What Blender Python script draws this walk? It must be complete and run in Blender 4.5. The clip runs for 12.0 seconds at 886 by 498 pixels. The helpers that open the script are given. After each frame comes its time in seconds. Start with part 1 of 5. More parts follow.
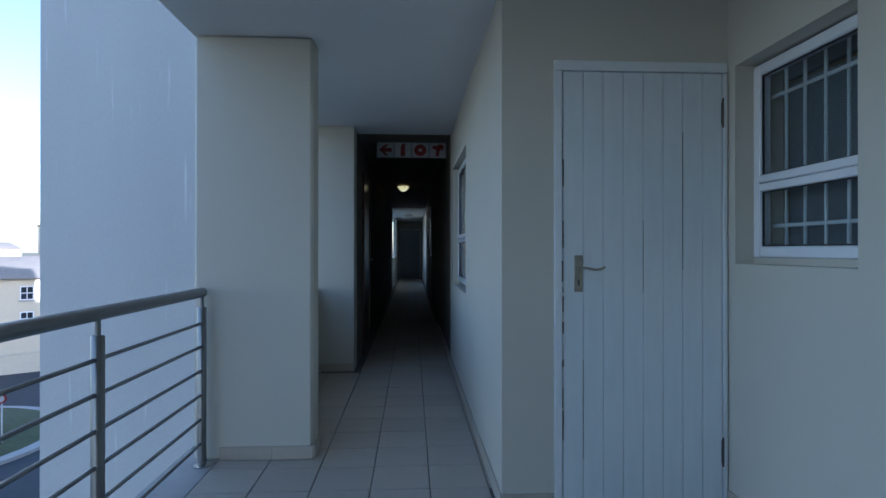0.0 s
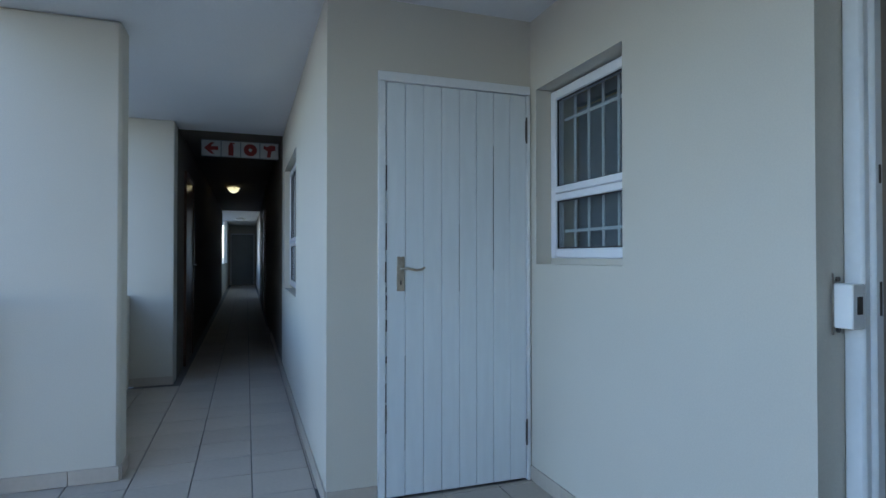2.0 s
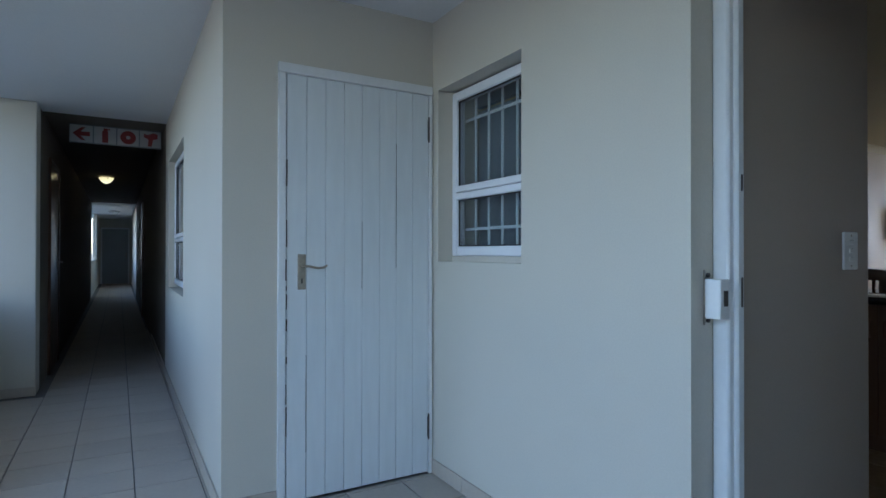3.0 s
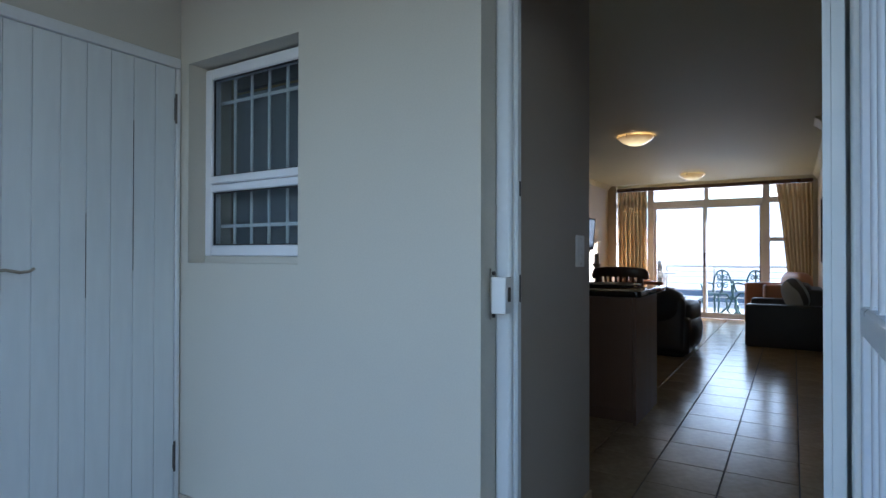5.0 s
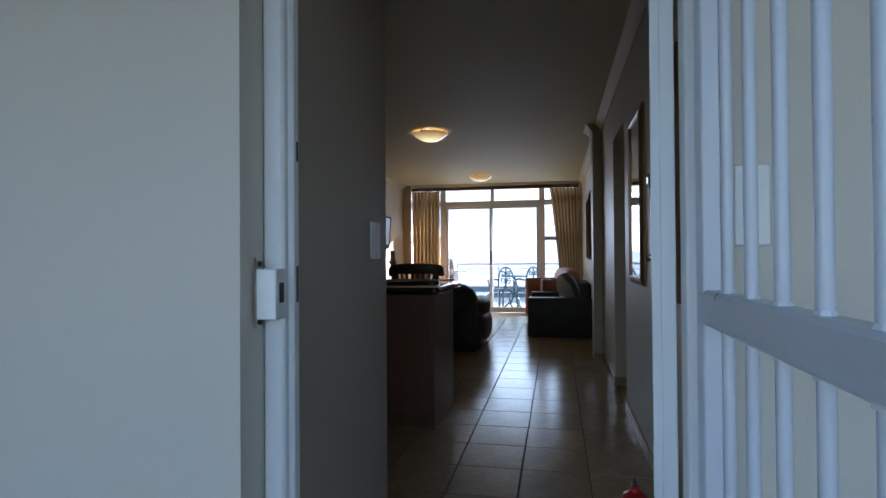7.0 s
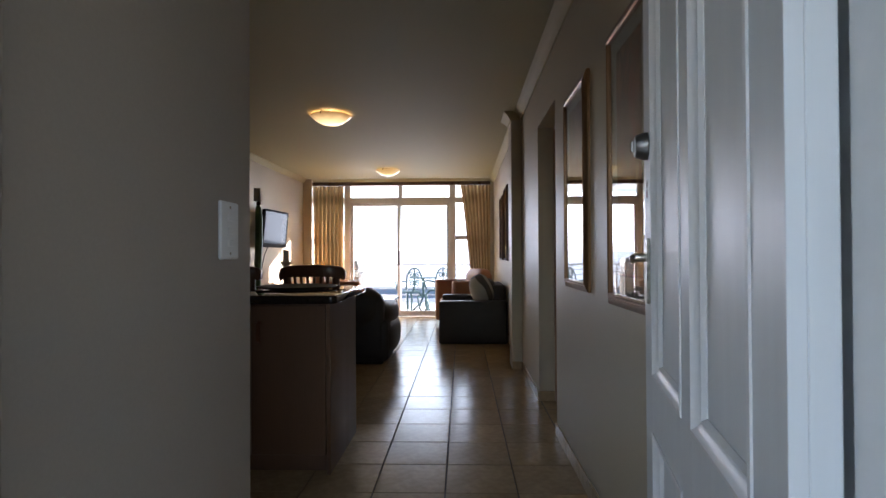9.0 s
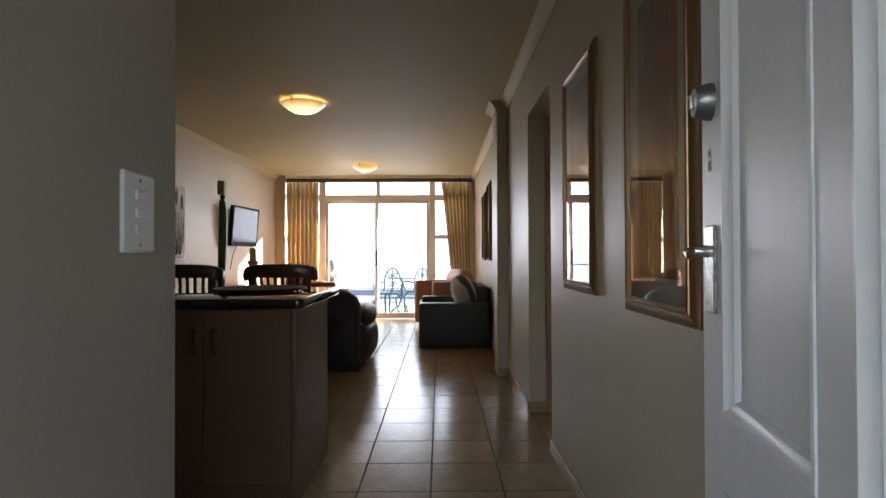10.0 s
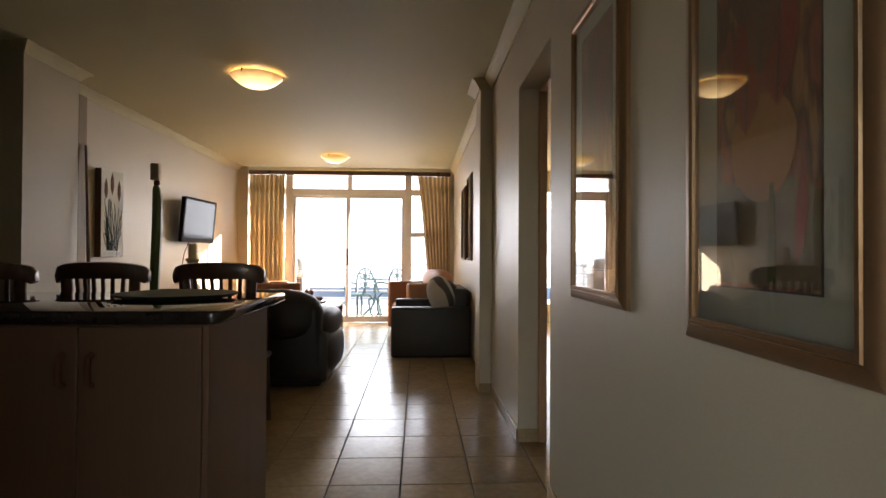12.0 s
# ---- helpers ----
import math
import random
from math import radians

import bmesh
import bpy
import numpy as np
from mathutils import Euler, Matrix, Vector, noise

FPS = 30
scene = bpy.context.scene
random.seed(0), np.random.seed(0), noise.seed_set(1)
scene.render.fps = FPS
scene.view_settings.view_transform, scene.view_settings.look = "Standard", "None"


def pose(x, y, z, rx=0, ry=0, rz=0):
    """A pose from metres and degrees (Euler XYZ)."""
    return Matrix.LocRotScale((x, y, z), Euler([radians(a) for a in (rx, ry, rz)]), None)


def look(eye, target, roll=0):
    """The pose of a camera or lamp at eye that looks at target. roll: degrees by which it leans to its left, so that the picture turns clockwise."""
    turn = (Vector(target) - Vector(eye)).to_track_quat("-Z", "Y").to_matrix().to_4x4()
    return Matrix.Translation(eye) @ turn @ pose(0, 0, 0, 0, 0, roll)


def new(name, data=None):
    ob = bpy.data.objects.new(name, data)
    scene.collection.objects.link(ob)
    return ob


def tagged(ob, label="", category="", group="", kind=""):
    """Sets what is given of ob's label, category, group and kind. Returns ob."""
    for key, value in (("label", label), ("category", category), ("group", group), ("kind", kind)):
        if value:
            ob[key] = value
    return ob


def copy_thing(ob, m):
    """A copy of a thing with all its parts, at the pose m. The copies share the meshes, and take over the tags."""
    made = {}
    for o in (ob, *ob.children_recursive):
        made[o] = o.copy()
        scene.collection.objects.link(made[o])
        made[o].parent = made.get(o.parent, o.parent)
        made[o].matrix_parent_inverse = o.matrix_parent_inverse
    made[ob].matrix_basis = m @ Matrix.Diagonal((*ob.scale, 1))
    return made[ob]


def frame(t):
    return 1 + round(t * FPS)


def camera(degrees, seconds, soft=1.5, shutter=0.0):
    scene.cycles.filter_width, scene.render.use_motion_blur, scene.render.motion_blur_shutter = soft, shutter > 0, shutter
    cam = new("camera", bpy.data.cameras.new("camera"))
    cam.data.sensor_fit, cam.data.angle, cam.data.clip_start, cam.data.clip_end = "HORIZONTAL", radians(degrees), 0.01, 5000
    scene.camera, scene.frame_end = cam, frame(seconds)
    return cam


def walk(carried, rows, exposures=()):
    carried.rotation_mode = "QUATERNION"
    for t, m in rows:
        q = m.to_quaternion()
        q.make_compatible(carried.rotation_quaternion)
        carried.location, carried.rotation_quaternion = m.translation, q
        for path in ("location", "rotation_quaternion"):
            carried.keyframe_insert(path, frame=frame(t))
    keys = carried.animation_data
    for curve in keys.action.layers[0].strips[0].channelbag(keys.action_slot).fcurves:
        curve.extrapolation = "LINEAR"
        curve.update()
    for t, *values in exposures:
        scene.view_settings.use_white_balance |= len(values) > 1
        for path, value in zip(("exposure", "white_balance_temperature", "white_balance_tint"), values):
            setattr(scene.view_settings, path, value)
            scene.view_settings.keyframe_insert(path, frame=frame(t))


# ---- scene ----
cam = camera(76.8, 12.0)
PATH = [
    (0, (-1.496, -2.572, 1.209), (-1.385, -0.576, 1.213), -0.0),
    (0.5, (-1.455, -2.636, 1.198), (-1.239, -0.647, 1.208), 0.2),
    (1, (-1.448, -2.649, 1.208), (-1.071, -0.684, 1.216), 0.1),
    (1.5, (-1.453, -2.662, 1.197), (-0.926, -0.732, 1.216), 0.1),
    (2, (-1.438, -2.669, 1.188), (-0.774, -0.783, 1.213), -0.0),
    (2.5, (-1.446, -2.68, 1.191), (-0.634, -0.852, 1.21), 0.0),
    (4.5, (-1.6, -2.491, 1.195), (-0.024, -1.261, 1.209), 0.2),
    (5, (-1.559, -2.426, 1.189), (0.136, -1.364, 1.206), 0.1),
    (5.5, (-1.546, -2.384, 1.174), (0.260, -1.526, 1.188), 0.1),
    (6, (-1.466, -2.353, 1.166), (0.422, -1.694, 1.186), 0.1),
    (6.5, (-1.29, -2.326, 1.16), (0.644, -1.817, 1.185), -0.3),
    (7, (-1.151, -2.294, 1.145), (0.809, -1.896, 1.166), -0.4),
    (9, (-0.461, -2.189, 1.139), (1.538, -2.122, 1.16), -0.3),
    (9.5, (-0.261, -2.15, 1.128), (1.738, -2.117, 1.15), -0.3),
    (10, (-0.091, -2.149, 1.124), (1.909, -2.161, 1.147), -0.2),
    (10.5, (0.099, -2.161, 1.113), (2.098, -2.208, 1.137), 0.0),
    (11, (0.297, -2.201, 1.108), (2.296, -2.263, 1.132), 0.2),
    (11.5, (0.463, -2.199, 1.106), (2.461, -2.272, 1.13), 0.3),
    (12, (0.572, -2.179, 1.116), (2.57, -2.27, 1.139), 0.3),
]
walk(cam, [(t, look(eye, target, roll)) for t, eye, target, roll in PATH],
     [(0.0, 1.6, 4840, 15), (1.0, 2.02, 4920, 15), (2.5, 2.4, 5040, 17), (4.5, 2.2, 5080, 17), (5.5, 2.12, 5100, 18), (7.0, 1.98, 5220, 19), (9.0, 2.66, 5900, 24), (10.5, 3.10, 6420, 23), (12.0, 3.24, 6750, 23)])

# ---- world, sun and large lights ----
world = bpy.data.worlds.new("sky_world")
scene.world = world
world.use_nodes = True
wn = world.node_tree.nodes
sky = wn.new("ShaderNodeTexSky")
sky.sky_type = "NISHITA"
sky.sun_disc = False
SUN_AZ, SUN_EL = radians(-50.0), radians(15.0)      # azimuth from +x towards +y
sky.sun_elevation = SUN_EL
sky.sun_rotation = radians(90.0) - SUN_AZ
sky.dust_density = 1.0
sky.air_density = 1.0
sky.ozone_density = 0.5
world.node_tree.links.new(sky.outputs[0], wn["Background"].inputs[0])
wn["Background"].inputs[1].default_value = 0.12
sun_dir = Vector((math.cos(SUN_EL) * math.cos(SUN_AZ), math.cos(SUN_EL) * math.sin(SUN_AZ), math.sin(SUN_EL)))
sun_data = bpy.data.lights.new("sun", "SUN")
sun_data.energy, sun_data.angle, sun_data.color = 5.0, radians(0.53), (1.0, 0.93, 0.82)
sun = new("sun", sun_data)
sun.matrix_world = look(sun_dir * 60, (0, 0, 0))

# the sky's light in the balcony opening, above its rail
glow_data = bpy.data.lights.new("balcony_sky_light", "AREA")
glow_data.shape, glow_data.size, glow_data.size_y = "RECTANGLE", 3.4, 1.3
glow_data.energy, glow_data.color = 14.0, (0.93, 0.97, 1.0)
glow = new("balcony_sky_light", glow_data)
glow.matrix_world = look((11.9, -1.0, 1.85), (0.0, -1.0, 1.75))

# ---- materials ----
def rgb(c, k=1.0):
    return (c[0] * k, c[1] * k, c[2] * k, 1.0)


def material(name, color, rough=0.6, metal=0.0, grain=60.0, stain=2.0, vary=0.06, bump=0.15, depth=0.002, spec=0.5, coat=0.0,
             stretch=(1, 1, 1), second=None, rand=0.0, rvar=0.08):
    """Surface with fine grain and broad blotches, and a fine relief."""
    m = bpy.data.materials.new(name)
    m.use_nodes = True
    nt = m.node_tree
    n, l = nt.nodes, nt.links
    b = n["Principled BSDF"]
    co = n.new("ShaderNodeTexCoord")
    mp = n.new("ShaderNodeMapping")
    mp.inputs["Scale"].default_value = stretch
    l.new(co.outputs["Object"], mp.inputs[0])
    fine, broad = n.new("ShaderNodeTexNoise"), n.new("ShaderNodeTexNoise")
    fine.inputs["Scale"].default_value, fine.inputs["Detail"].default_value = grain, 4
    broad.inputs["Scale"].default_value, broad.inputs["Detail"].default_value = stain, 5
    l.new(mp.outputs[0], fine.inputs[0])
    l.new(mp.outputs[0], broad.inputs[0])
    add = n.new("ShaderNodeMath")
    add.operation = "ADD"
    l.new(fine.outputs[0], add.inputs[0])
    l.new(broad.outputs[0], add.inputs[1])
    half = n.new("ShaderNodeMath")
    half.operation = "MULTIPLY"
    half.inputs[1].default_value = 0.5
    l.new(add.outputs[0], half.inputs[0])
    ramp = n.new("ShaderNodeValToRGB")
    ramp.color_ramp.elements[0].position, ramp.color_ramp.elements[1].position = 0.32, 0.68
    ramp.color_ramp.elements[0].color = rgb(second or color, 1 - vary)
    ramp.color_ramp.elements[1].color = rgb(color, 1 + vary)
    l.new(half.outputs[0], ramp.inputs[0])
    out = ramp.outputs[0]
    if rand:
        oi = n.new("ShaderNodeObjectInfo")
        hs = n.new("ShaderNodeHueSaturation")
        mr = n.new("ShaderNodeMapRange")
        mr.inputs[3].default_value, mr.inputs[4].default_value = 1 - rand, 1 + rand
        l.new(oi.outputs["Random"], mr.inputs[0])
        l.new(mr.outputs[0], hs.inputs["Value"])
        l.new(out, hs.inputs["Color"])
        out = hs.outputs[0]
    l.new(out, b.inputs["Base Color"])
    rr = n.new("ShaderNodeMapRange")
    rr.inputs[3].default_value, rr.inputs[4].default_value = max(rough - rvar, 0.02), min(rough + rvar, 1)
    l.new(broad.outputs[0], rr.inputs[0])
    l.new(rr.outputs[0], b.inputs["Roughness"])
    b.inputs["Metallic"].default_value = metal
    b.inputs["Specular IOR Level"].default_value = spec
    b.inputs["Coat Weight"].default_value = coat
    if bump:
        bp = n.new("ShaderNodeBump")
        bp.inputs["Strength"].default_value, bp.inputs["Distance"].default_value = bump, depth
        l.new(half.outputs[0], bp.inputs["Height"])
        l.new(bp.outputs[0], b.inputs["Normal"])
    return m


def glass(name, color=(1, 1, 1), rough=0.0):
    m = bpy.data.materials.new(name)
    m.use_nodes = True
    n, l = m.node_tree.nodes, m.node_tree.links
    n.remove(n["Principled BSDF"])
    tr, gl, mx = n.new("ShaderNodeBsdfTransparent"), n.new("ShaderNodeBsdfGlossy"), n.new("ShaderNodeMixShader")
    lw, pw, ml = n.new("ShaderNodeLayerWeight"), n.new("ShaderNodeMath"), n.new("ShaderNodeMath")
    lw.inputs[0].default_value = 0.5
    pw.operation, pw.inputs[1].default_value = "POWER", 4.0
    ml.operation, ml.inputs[1].default_value, ml.inputs[2].default_value = "MULTIPLY_ADD", 0.9, 0.045
    l.new(lw.outputs["Facing"], pw.inputs[0])
    l.new(pw.outputs[0], ml.inputs[0])
    tr.inputs[0].default_value = rgb(color)
    gl.inputs["Roughness"].default_value = rough
    l.new(ml.outputs[0], mx.inputs[0])
    l.new(tr.outputs[0], mx.inputs[1])
    l.new(gl.outputs[0], mx.inputs[2])
    l.new(mx.outputs[0], n["Material Output"].inputs[0])
    return m


def lamp_glass(name, hot, rim, strength, radius):
    """Lit glass bowl, brightest under its bulb."""
    m = bpy.data.materials.new(name)
    m.use_nodes = True
    n, l = m.node_tree.nodes, m.node_tree.links
    b = n["Principled BSDF"]
    b.inputs["Base Color"].default_value = (0.75, 0.66, 0.48, 1)
    b.inputs["Roughness"].default_value = 0.25
    co, fl, ln, no, ad, mr = n.new("ShaderNodeTexCoord"), n.new("ShaderNodeMapping"), n.new("ShaderNodeVectorMath"), n.new("ShaderNodeTexNoise"), n.new("ShaderNodeMath"), n.new("ShaderNodeMapRange")
    fl.inputs["Scale"].default_value = (1, 1, 0)
    l.new(co.outputs["Object"], fl.inputs[0])
    ln.operation = "LENGTH"
    l.new(fl.outputs[0], ln.inputs[0])
    no.inputs["Scale"].default_value = 14
    l.new(co.outputs["Object"], no.inputs[0])
    mr.inputs[2].default_value = radius
    l.new(ln.outputs["Value"], mr.inputs[0])
    ad.operation, ad.inputs[1].default_value, ad.inputs[2].default_value = "MULTIPLY_ADD", 0.18, -0.09
    l.new(no.outputs[0], ad.inputs[0])
    sm = n.new("ShaderNodeMath")
    l.new(mr.outputs[0], sm.inputs[0])
    l.new(ad.outputs[0], sm.inputs[1])
    ra = n.new("ShaderNodeValToRGB")
    ra.color_ramp.elements[0].color, ra.color_ramp.elements[1].color = rgb(hot), rgb(rim)
    ra.color_ramp.elements[0].position, ra.color_ramp.elements[1].position = 0.15, 0.95
    l.new(sm.outputs[0], ra.inputs[0])
    l.new(ra.outputs[0], b.inputs["Emission Color"])
    b.inputs["Emission Strength"].default_value = strength
    return m


PLASTER_OUT = material("painted_plaster_outside", (0.58, 0.545, 0.46), 0.75, grain=160, stain=1.3, vary=0.05, bump=0.3, depth=0.002)
PLASTER_TOWER = material("painted_plaster_tower", (0.55, 0.55, 0.53), 0.8, grain=60, stain=0.7, vary=0.08, bump=0.3, depth=0.004, stretch=(1, 1, 0.25))
PLASTER_IN = material("painted_plaster_inside", (0.56, 0.482, 0.345), 0.46, spec=0.35, grain=140, stain=1.2, vary=0.04, bump=0.2, depth=0.001)
# inside plaster darkened by colour, for walls that should look dim
PLASTER_DARKENED = material("darkened_inside_plaster", (0.375, 0.318, 0.255), 0.5, grain=140, stain=1.2, vary=0.04, bump=0.2, depth=0.001)
def streaks(mat, color, low, high, scale):
    """Runs of pale drips down a wall, laid over its paint."""
    n, l = mat.node_tree.nodes, mat.node_tree.links
    b = n["Principled BSDF"]
    src = b.inputs["Base Color"].links[0].from_socket
    co, mp, no, ra, mx = n.new("ShaderNodeTexCoord"), n.new("ShaderNodeMapping"), n.new("ShaderNodeTexNoise"), n.new("ShaderNodeValToRGB"), n.new("ShaderNodeMixRGB")
    mp.inputs["Scale"].default_value = (scale, scale, scale * 0.05)
    no.inputs["Scale"].default_value, no.inputs["Detail"].default_value = 1.0, 3
    ra.color_ramp.elements[0].position, ra.color_ramp.elements[1].position = low, high
    l.new(co.outputs["Object"], mp.inputs[0])
    l.new(mp.outputs[0], no.inputs[0])
    l.new(no.outputs[0], ra.inputs[0])
    l.new(ra.outputs[0], mx.inputs[0])
    l.new(src, mx.inputs[1])
    mx.inputs[2].default_value = rgb(color)
    l.new(mx.outputs[0], b.inputs["Base Color"])


streaks(PLASTER_TOWER, (0.70, 0.70, 0.69), 0.64, 0.74, 14.0)
CEILING_OUT = material("ceiling_paint_outside", (0.80, 0.79, 0.77), 0.8, grain=90, stain=1.0, vary=0.04, bump=0.2)
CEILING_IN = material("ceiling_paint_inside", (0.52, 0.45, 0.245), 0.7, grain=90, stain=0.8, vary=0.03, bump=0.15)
TILE_OUT = material("glazed_tile_corridor", (0.47, 0.41, 0.335), 0.6, grain=35, stain=5, vary=0.06, bump=0.08, rand=0.05)
TILE_IN = material("glazed_tile_room", (0.46, 0.335, 0.19), 0.19, grain=25, stain=6, vary=0.10, bump=0.10, depth=0.003, rand=0.08, second=(0.39, 0.275, 0.15), spec=0.14)
# plaster with the deep corridor's shade put into a dark brown
PLASTER_SHADED = material("shade_darkened_corridor", (0.16, 0.135, 0.105), 0.8, grain=120, stain=1.1, vary=0.08, bump=0.3)
GROUT = material("grout", (0.13, 0.11, 0.09), 0.9, grain=120, bump=0.2)
GROUT_OUT = material("grout_corridor", (0.22, 0.21, 0.20), 0.9, grain=120, bump=0.2)
WHITE_PAINT = material("white_gloss_paint", (0.74, 0.75, 0.74), 0.35, grain=40, stain=3, vary=0.04, bump=0.15, depth=0.001)
DOOR_PAINT = material("worn_white_door_paint", (0.70, 0.73, 0.73), 0.42, grain=30, stain=3, vary=0.05, bump=0.25, depth=0.001, stretch=(1, 1, 0.15))
GATE_PAINT = material("white_gate_enamel", (0.58, 0.61, 0.65), 0.30, grain=90, stain=8, vary=0.03, bump=0.25, depth=0.002)
PVC = material("white_window_frame", (0.80, 0.80, 0.82), 0.3, grain=20, vary=0.02, bump=0.03)
STEEL = material("brushed_steel", (0.26, 0.26, 0.26), 0.38, 0.9, grain=160, vary=0.1, bump=0.1, stretch=(1, 1, 0.1))
DARK_METAL = material("dark_metal", (0.10, 0.09, 0.08), 0.45, 0.6, grain=80, vary=0.2, bump=0.2)
BRASS_OLD = material("tarnished_brass", (0.40, 0.36, 0.29), 0.38, 0.85, grain=60, stain=14, vary=0.2, bump=0.2)
CHROME = material("worn_chrome", (0.62, 0.60, 0.56), 0.2, 0.95, grain=50, stain=20, vary=0.15, bump=0.15)
GRANITE = material("polished_black_granite", (0.026, 0.019, 0.016), 0.012, grain=220, stain=60, vary=0.5, bump=0.0, spec=0.55, rvar=0.004)
CABINET = material("beech_cabinet_laminate", (0.165, 0.088, 0.050), 0.4, grain=20, stain=2, vary=0.08, bump=0.1, stretch=(6, 6, 0.4))
DARK_WOOD = material("dark_stained_wood", (0.105, 0.050, 0.026), 0.3, grain=26, stain=3, vary=0.25, bump=0.2, stretch=(4, 4, 0.6), coat=0.2)
TABLE_WOOD = material("brown_table_wood", (0.16, 0.08, 0.045), 0.25, grain=22, stain=3, vary=0.2, bump=0.15, stretch=(0.6, 5, 5), coat=0.3)
LEATHER = material("black_leather", (0.032, 0.026, 0.022), 0.50, grain=150, stain=6, vary=0.25, bump=0.5, depth=0.002)
TAN = material("tan_leather", (0.36, 0.15, 0.065), 0.42, grain=120, stain=5, vary=0.12, bump=0.4, depth=0.002)
CUSHION = material("striped_cushion_cloth", (0.26, 0.25, 0.235), 0.9, grain=200, stain=14, vary=0.25, bump=0.5, second=(0.05, 0.048, 0.046), stretch=(6, 1, 1))
wv = CUSHION.node_tree.nodes.new("ShaderNodeTexWave")
wv.inputs["Scale"].default_value, wv.inputs["Distortion"].default_value = 2.6, 2.5
wv.bands_direction = "Y"
tcw = CUSHION.node_tree.nodes.new("ShaderNodeTexCoord")
CUSHION.node_tree.links.new(tcw.outputs["Object"], wv.inputs[0])
crp = CUSHION.node_tree.nodes.new("ShaderNodeValToRGB")
crp.color_ramp.elements[0].position, crp.color_ramp.elements[1].position = 0.50, 0.72
crp.color_ramp.elements[0].color, crp.color_ramp.elements[1].color = (0.09, 0.085, 0.08, 1), (0.46, 0.45, 0.42, 1)
CUSHION.node_tree.links.new(wv.outputs[0], crp.inputs[0])
CUSHION.node_tree.links.new(crp.outputs[0], CUSHION.node_tree.nodes["Principled BSDF"].inputs["Base Color"])
CREAM_CLOTH = material("cream_patterned_cloth", (0.62, 0.52, 0.36), 0.9, grain=120, stain=22, vary=0.15, bump=0.4, second=(0.34, 0.24, 0.13))
CURTAIN = material("gold_curtain_cloth", (0.44, 0.285, 0.115), 0.8, grain=240, stain=3, vary=0.08, bump=0.35, depth=0.002, stretch=(1, 1, 0.3))
GOLD_FRAME = material("bronze_gilt_wood", (0.30, 0.17, 0.085), 0.30, 0.6, grain=90, stain=2, vary=0.06, bump=0.12, rvar=0.03)
MAT_BOARD = material("cream_picture_mount", (0.42, 0.40, 0.31), 0.85, grain=180, vary=0.03, bump=0.1)
ART_RED = material("russet_paint_wash", (0.22, 0.075, 0.045), 0.85, grain=14, stain=5, vary=0.35, bump=0.1, second=(0.12, 0.06, 0.035), stretch=(2, 2, 0.6))
for pos, col in ((0.44, (0.30, 0.10, 0.05)), (0.50, (0.10, 0.05, 0.035)), (0.57, (0.34, 0.17, 0.07))):
    el = [x for x in ART_RED.node_tree.nodes if x.type == "VALTORGB"][0].color_ramp.elements.new(pos)
    el.color = rgb(col)
ART_GOLD = material("ochre_paint_wash", (0.32, 0.14, 0.045), 0.85, grain=18, stain=7, vary=0.25, bump=0.1)
ART_GREEN = material("olive_paint_wash", (0.085, 0.08, 0.02), 0.85, grain=20, stain=7, vary=0.25, bump=0.1)
ART_PINK = material("rose_paint_wash", (0.24, 0.055, 0.032), 0.85, grain=18, stain=8, vary=0.2, bump=0.1)
ART_PALE = material("olive_beige_wash", (0.20, 0.15, 0.08), 0.85, grain=16, stain=6, vary=0.2, bump=0.1, second=(0.13, 0.09, 0.05))
ART_UMBER = material("umber_paint_wash", (0.15, 0.075, 0.04), 0.85, grain=16, stain=6, vary=0.3, bump=0.1)
ART_DARK = material("dark_print", (0.07, 0.06, 0.055), 0.7, grain=12, stain=6, vary=0.4, bump=0.05)
CANVAS = material("pale_canvas", (0.80, 0.78, 0.72), 0.85, grain=220, stain=4, vary=0.06, bump=0.3)
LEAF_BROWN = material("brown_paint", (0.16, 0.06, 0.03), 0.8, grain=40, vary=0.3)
BLACK_PLASTIC = material("black_plastic", (0.02, 0.02, 0.022), 0.3, grain=60, vary=0.1, bump=0.05)
BEZEL = material("matt_black_plastic", (0.015, 0.015, 0.017), 0.6, grain=60, vary=0.1, bump=0.05, spec=0.03)
PLATE = material("worn_nickel_plate", (0.60, 0.60, 0.53), 0.35, 0.55, grain=60, stain=30, vary=0.22, bump=0.3, second=(0.30, 0.29, 0.25))
SCREEN = material("dark_screen", (0.02, 0.022, 0.025), 0.05, grain=30, vary=0.1, bump=0.0, spec=0.06)
PLASTIC_WHITE = material("white_plastic", (0.74, 0.74, 0.72), 0.35, grain=40, vary=0.03, bump=0.05)
CACTUS = material("green_painted_wood", (0.13, 0.20, 0.07), 0.5, grain=40, stain=8, vary=0.25, bump=0.4, stretch=(4, 4, 0.8))
PALE_WOOD = material("pale_carved_wood", (0.58, 0.47, 0.30), 0.6, grain=40, stain=6, vary=0.15, bump=0.3)
WAX = material("cream_wax", (0.72, 0.62, 0.40), 0.5, grain=30, vary=0.06)
WAX.node_tree.nodes["Principled BSDF"].inputs["Subsurface Weight"].default_value = 1.0
WAX.node_tree.nodes["Principled BSDF"].inputs["Subsurface Radius"].default_value = (0.06, 0.045, 0.025)
WAX.node_tree.nodes["Principled BSDF"].inputs["Subsurface Scale"].default_value = 1.0
CERAMIC = material("cream_ceramic", (0.66, 0.63, 0.57), 0.25, grain=20, vary=0.05, bump=0.05)
GREEN_TRAY = material("dark_green_tray", (0.055, 0.060, 0.040), 0.5, grain=50, stain=6, vary=0.2, bump=0.2)
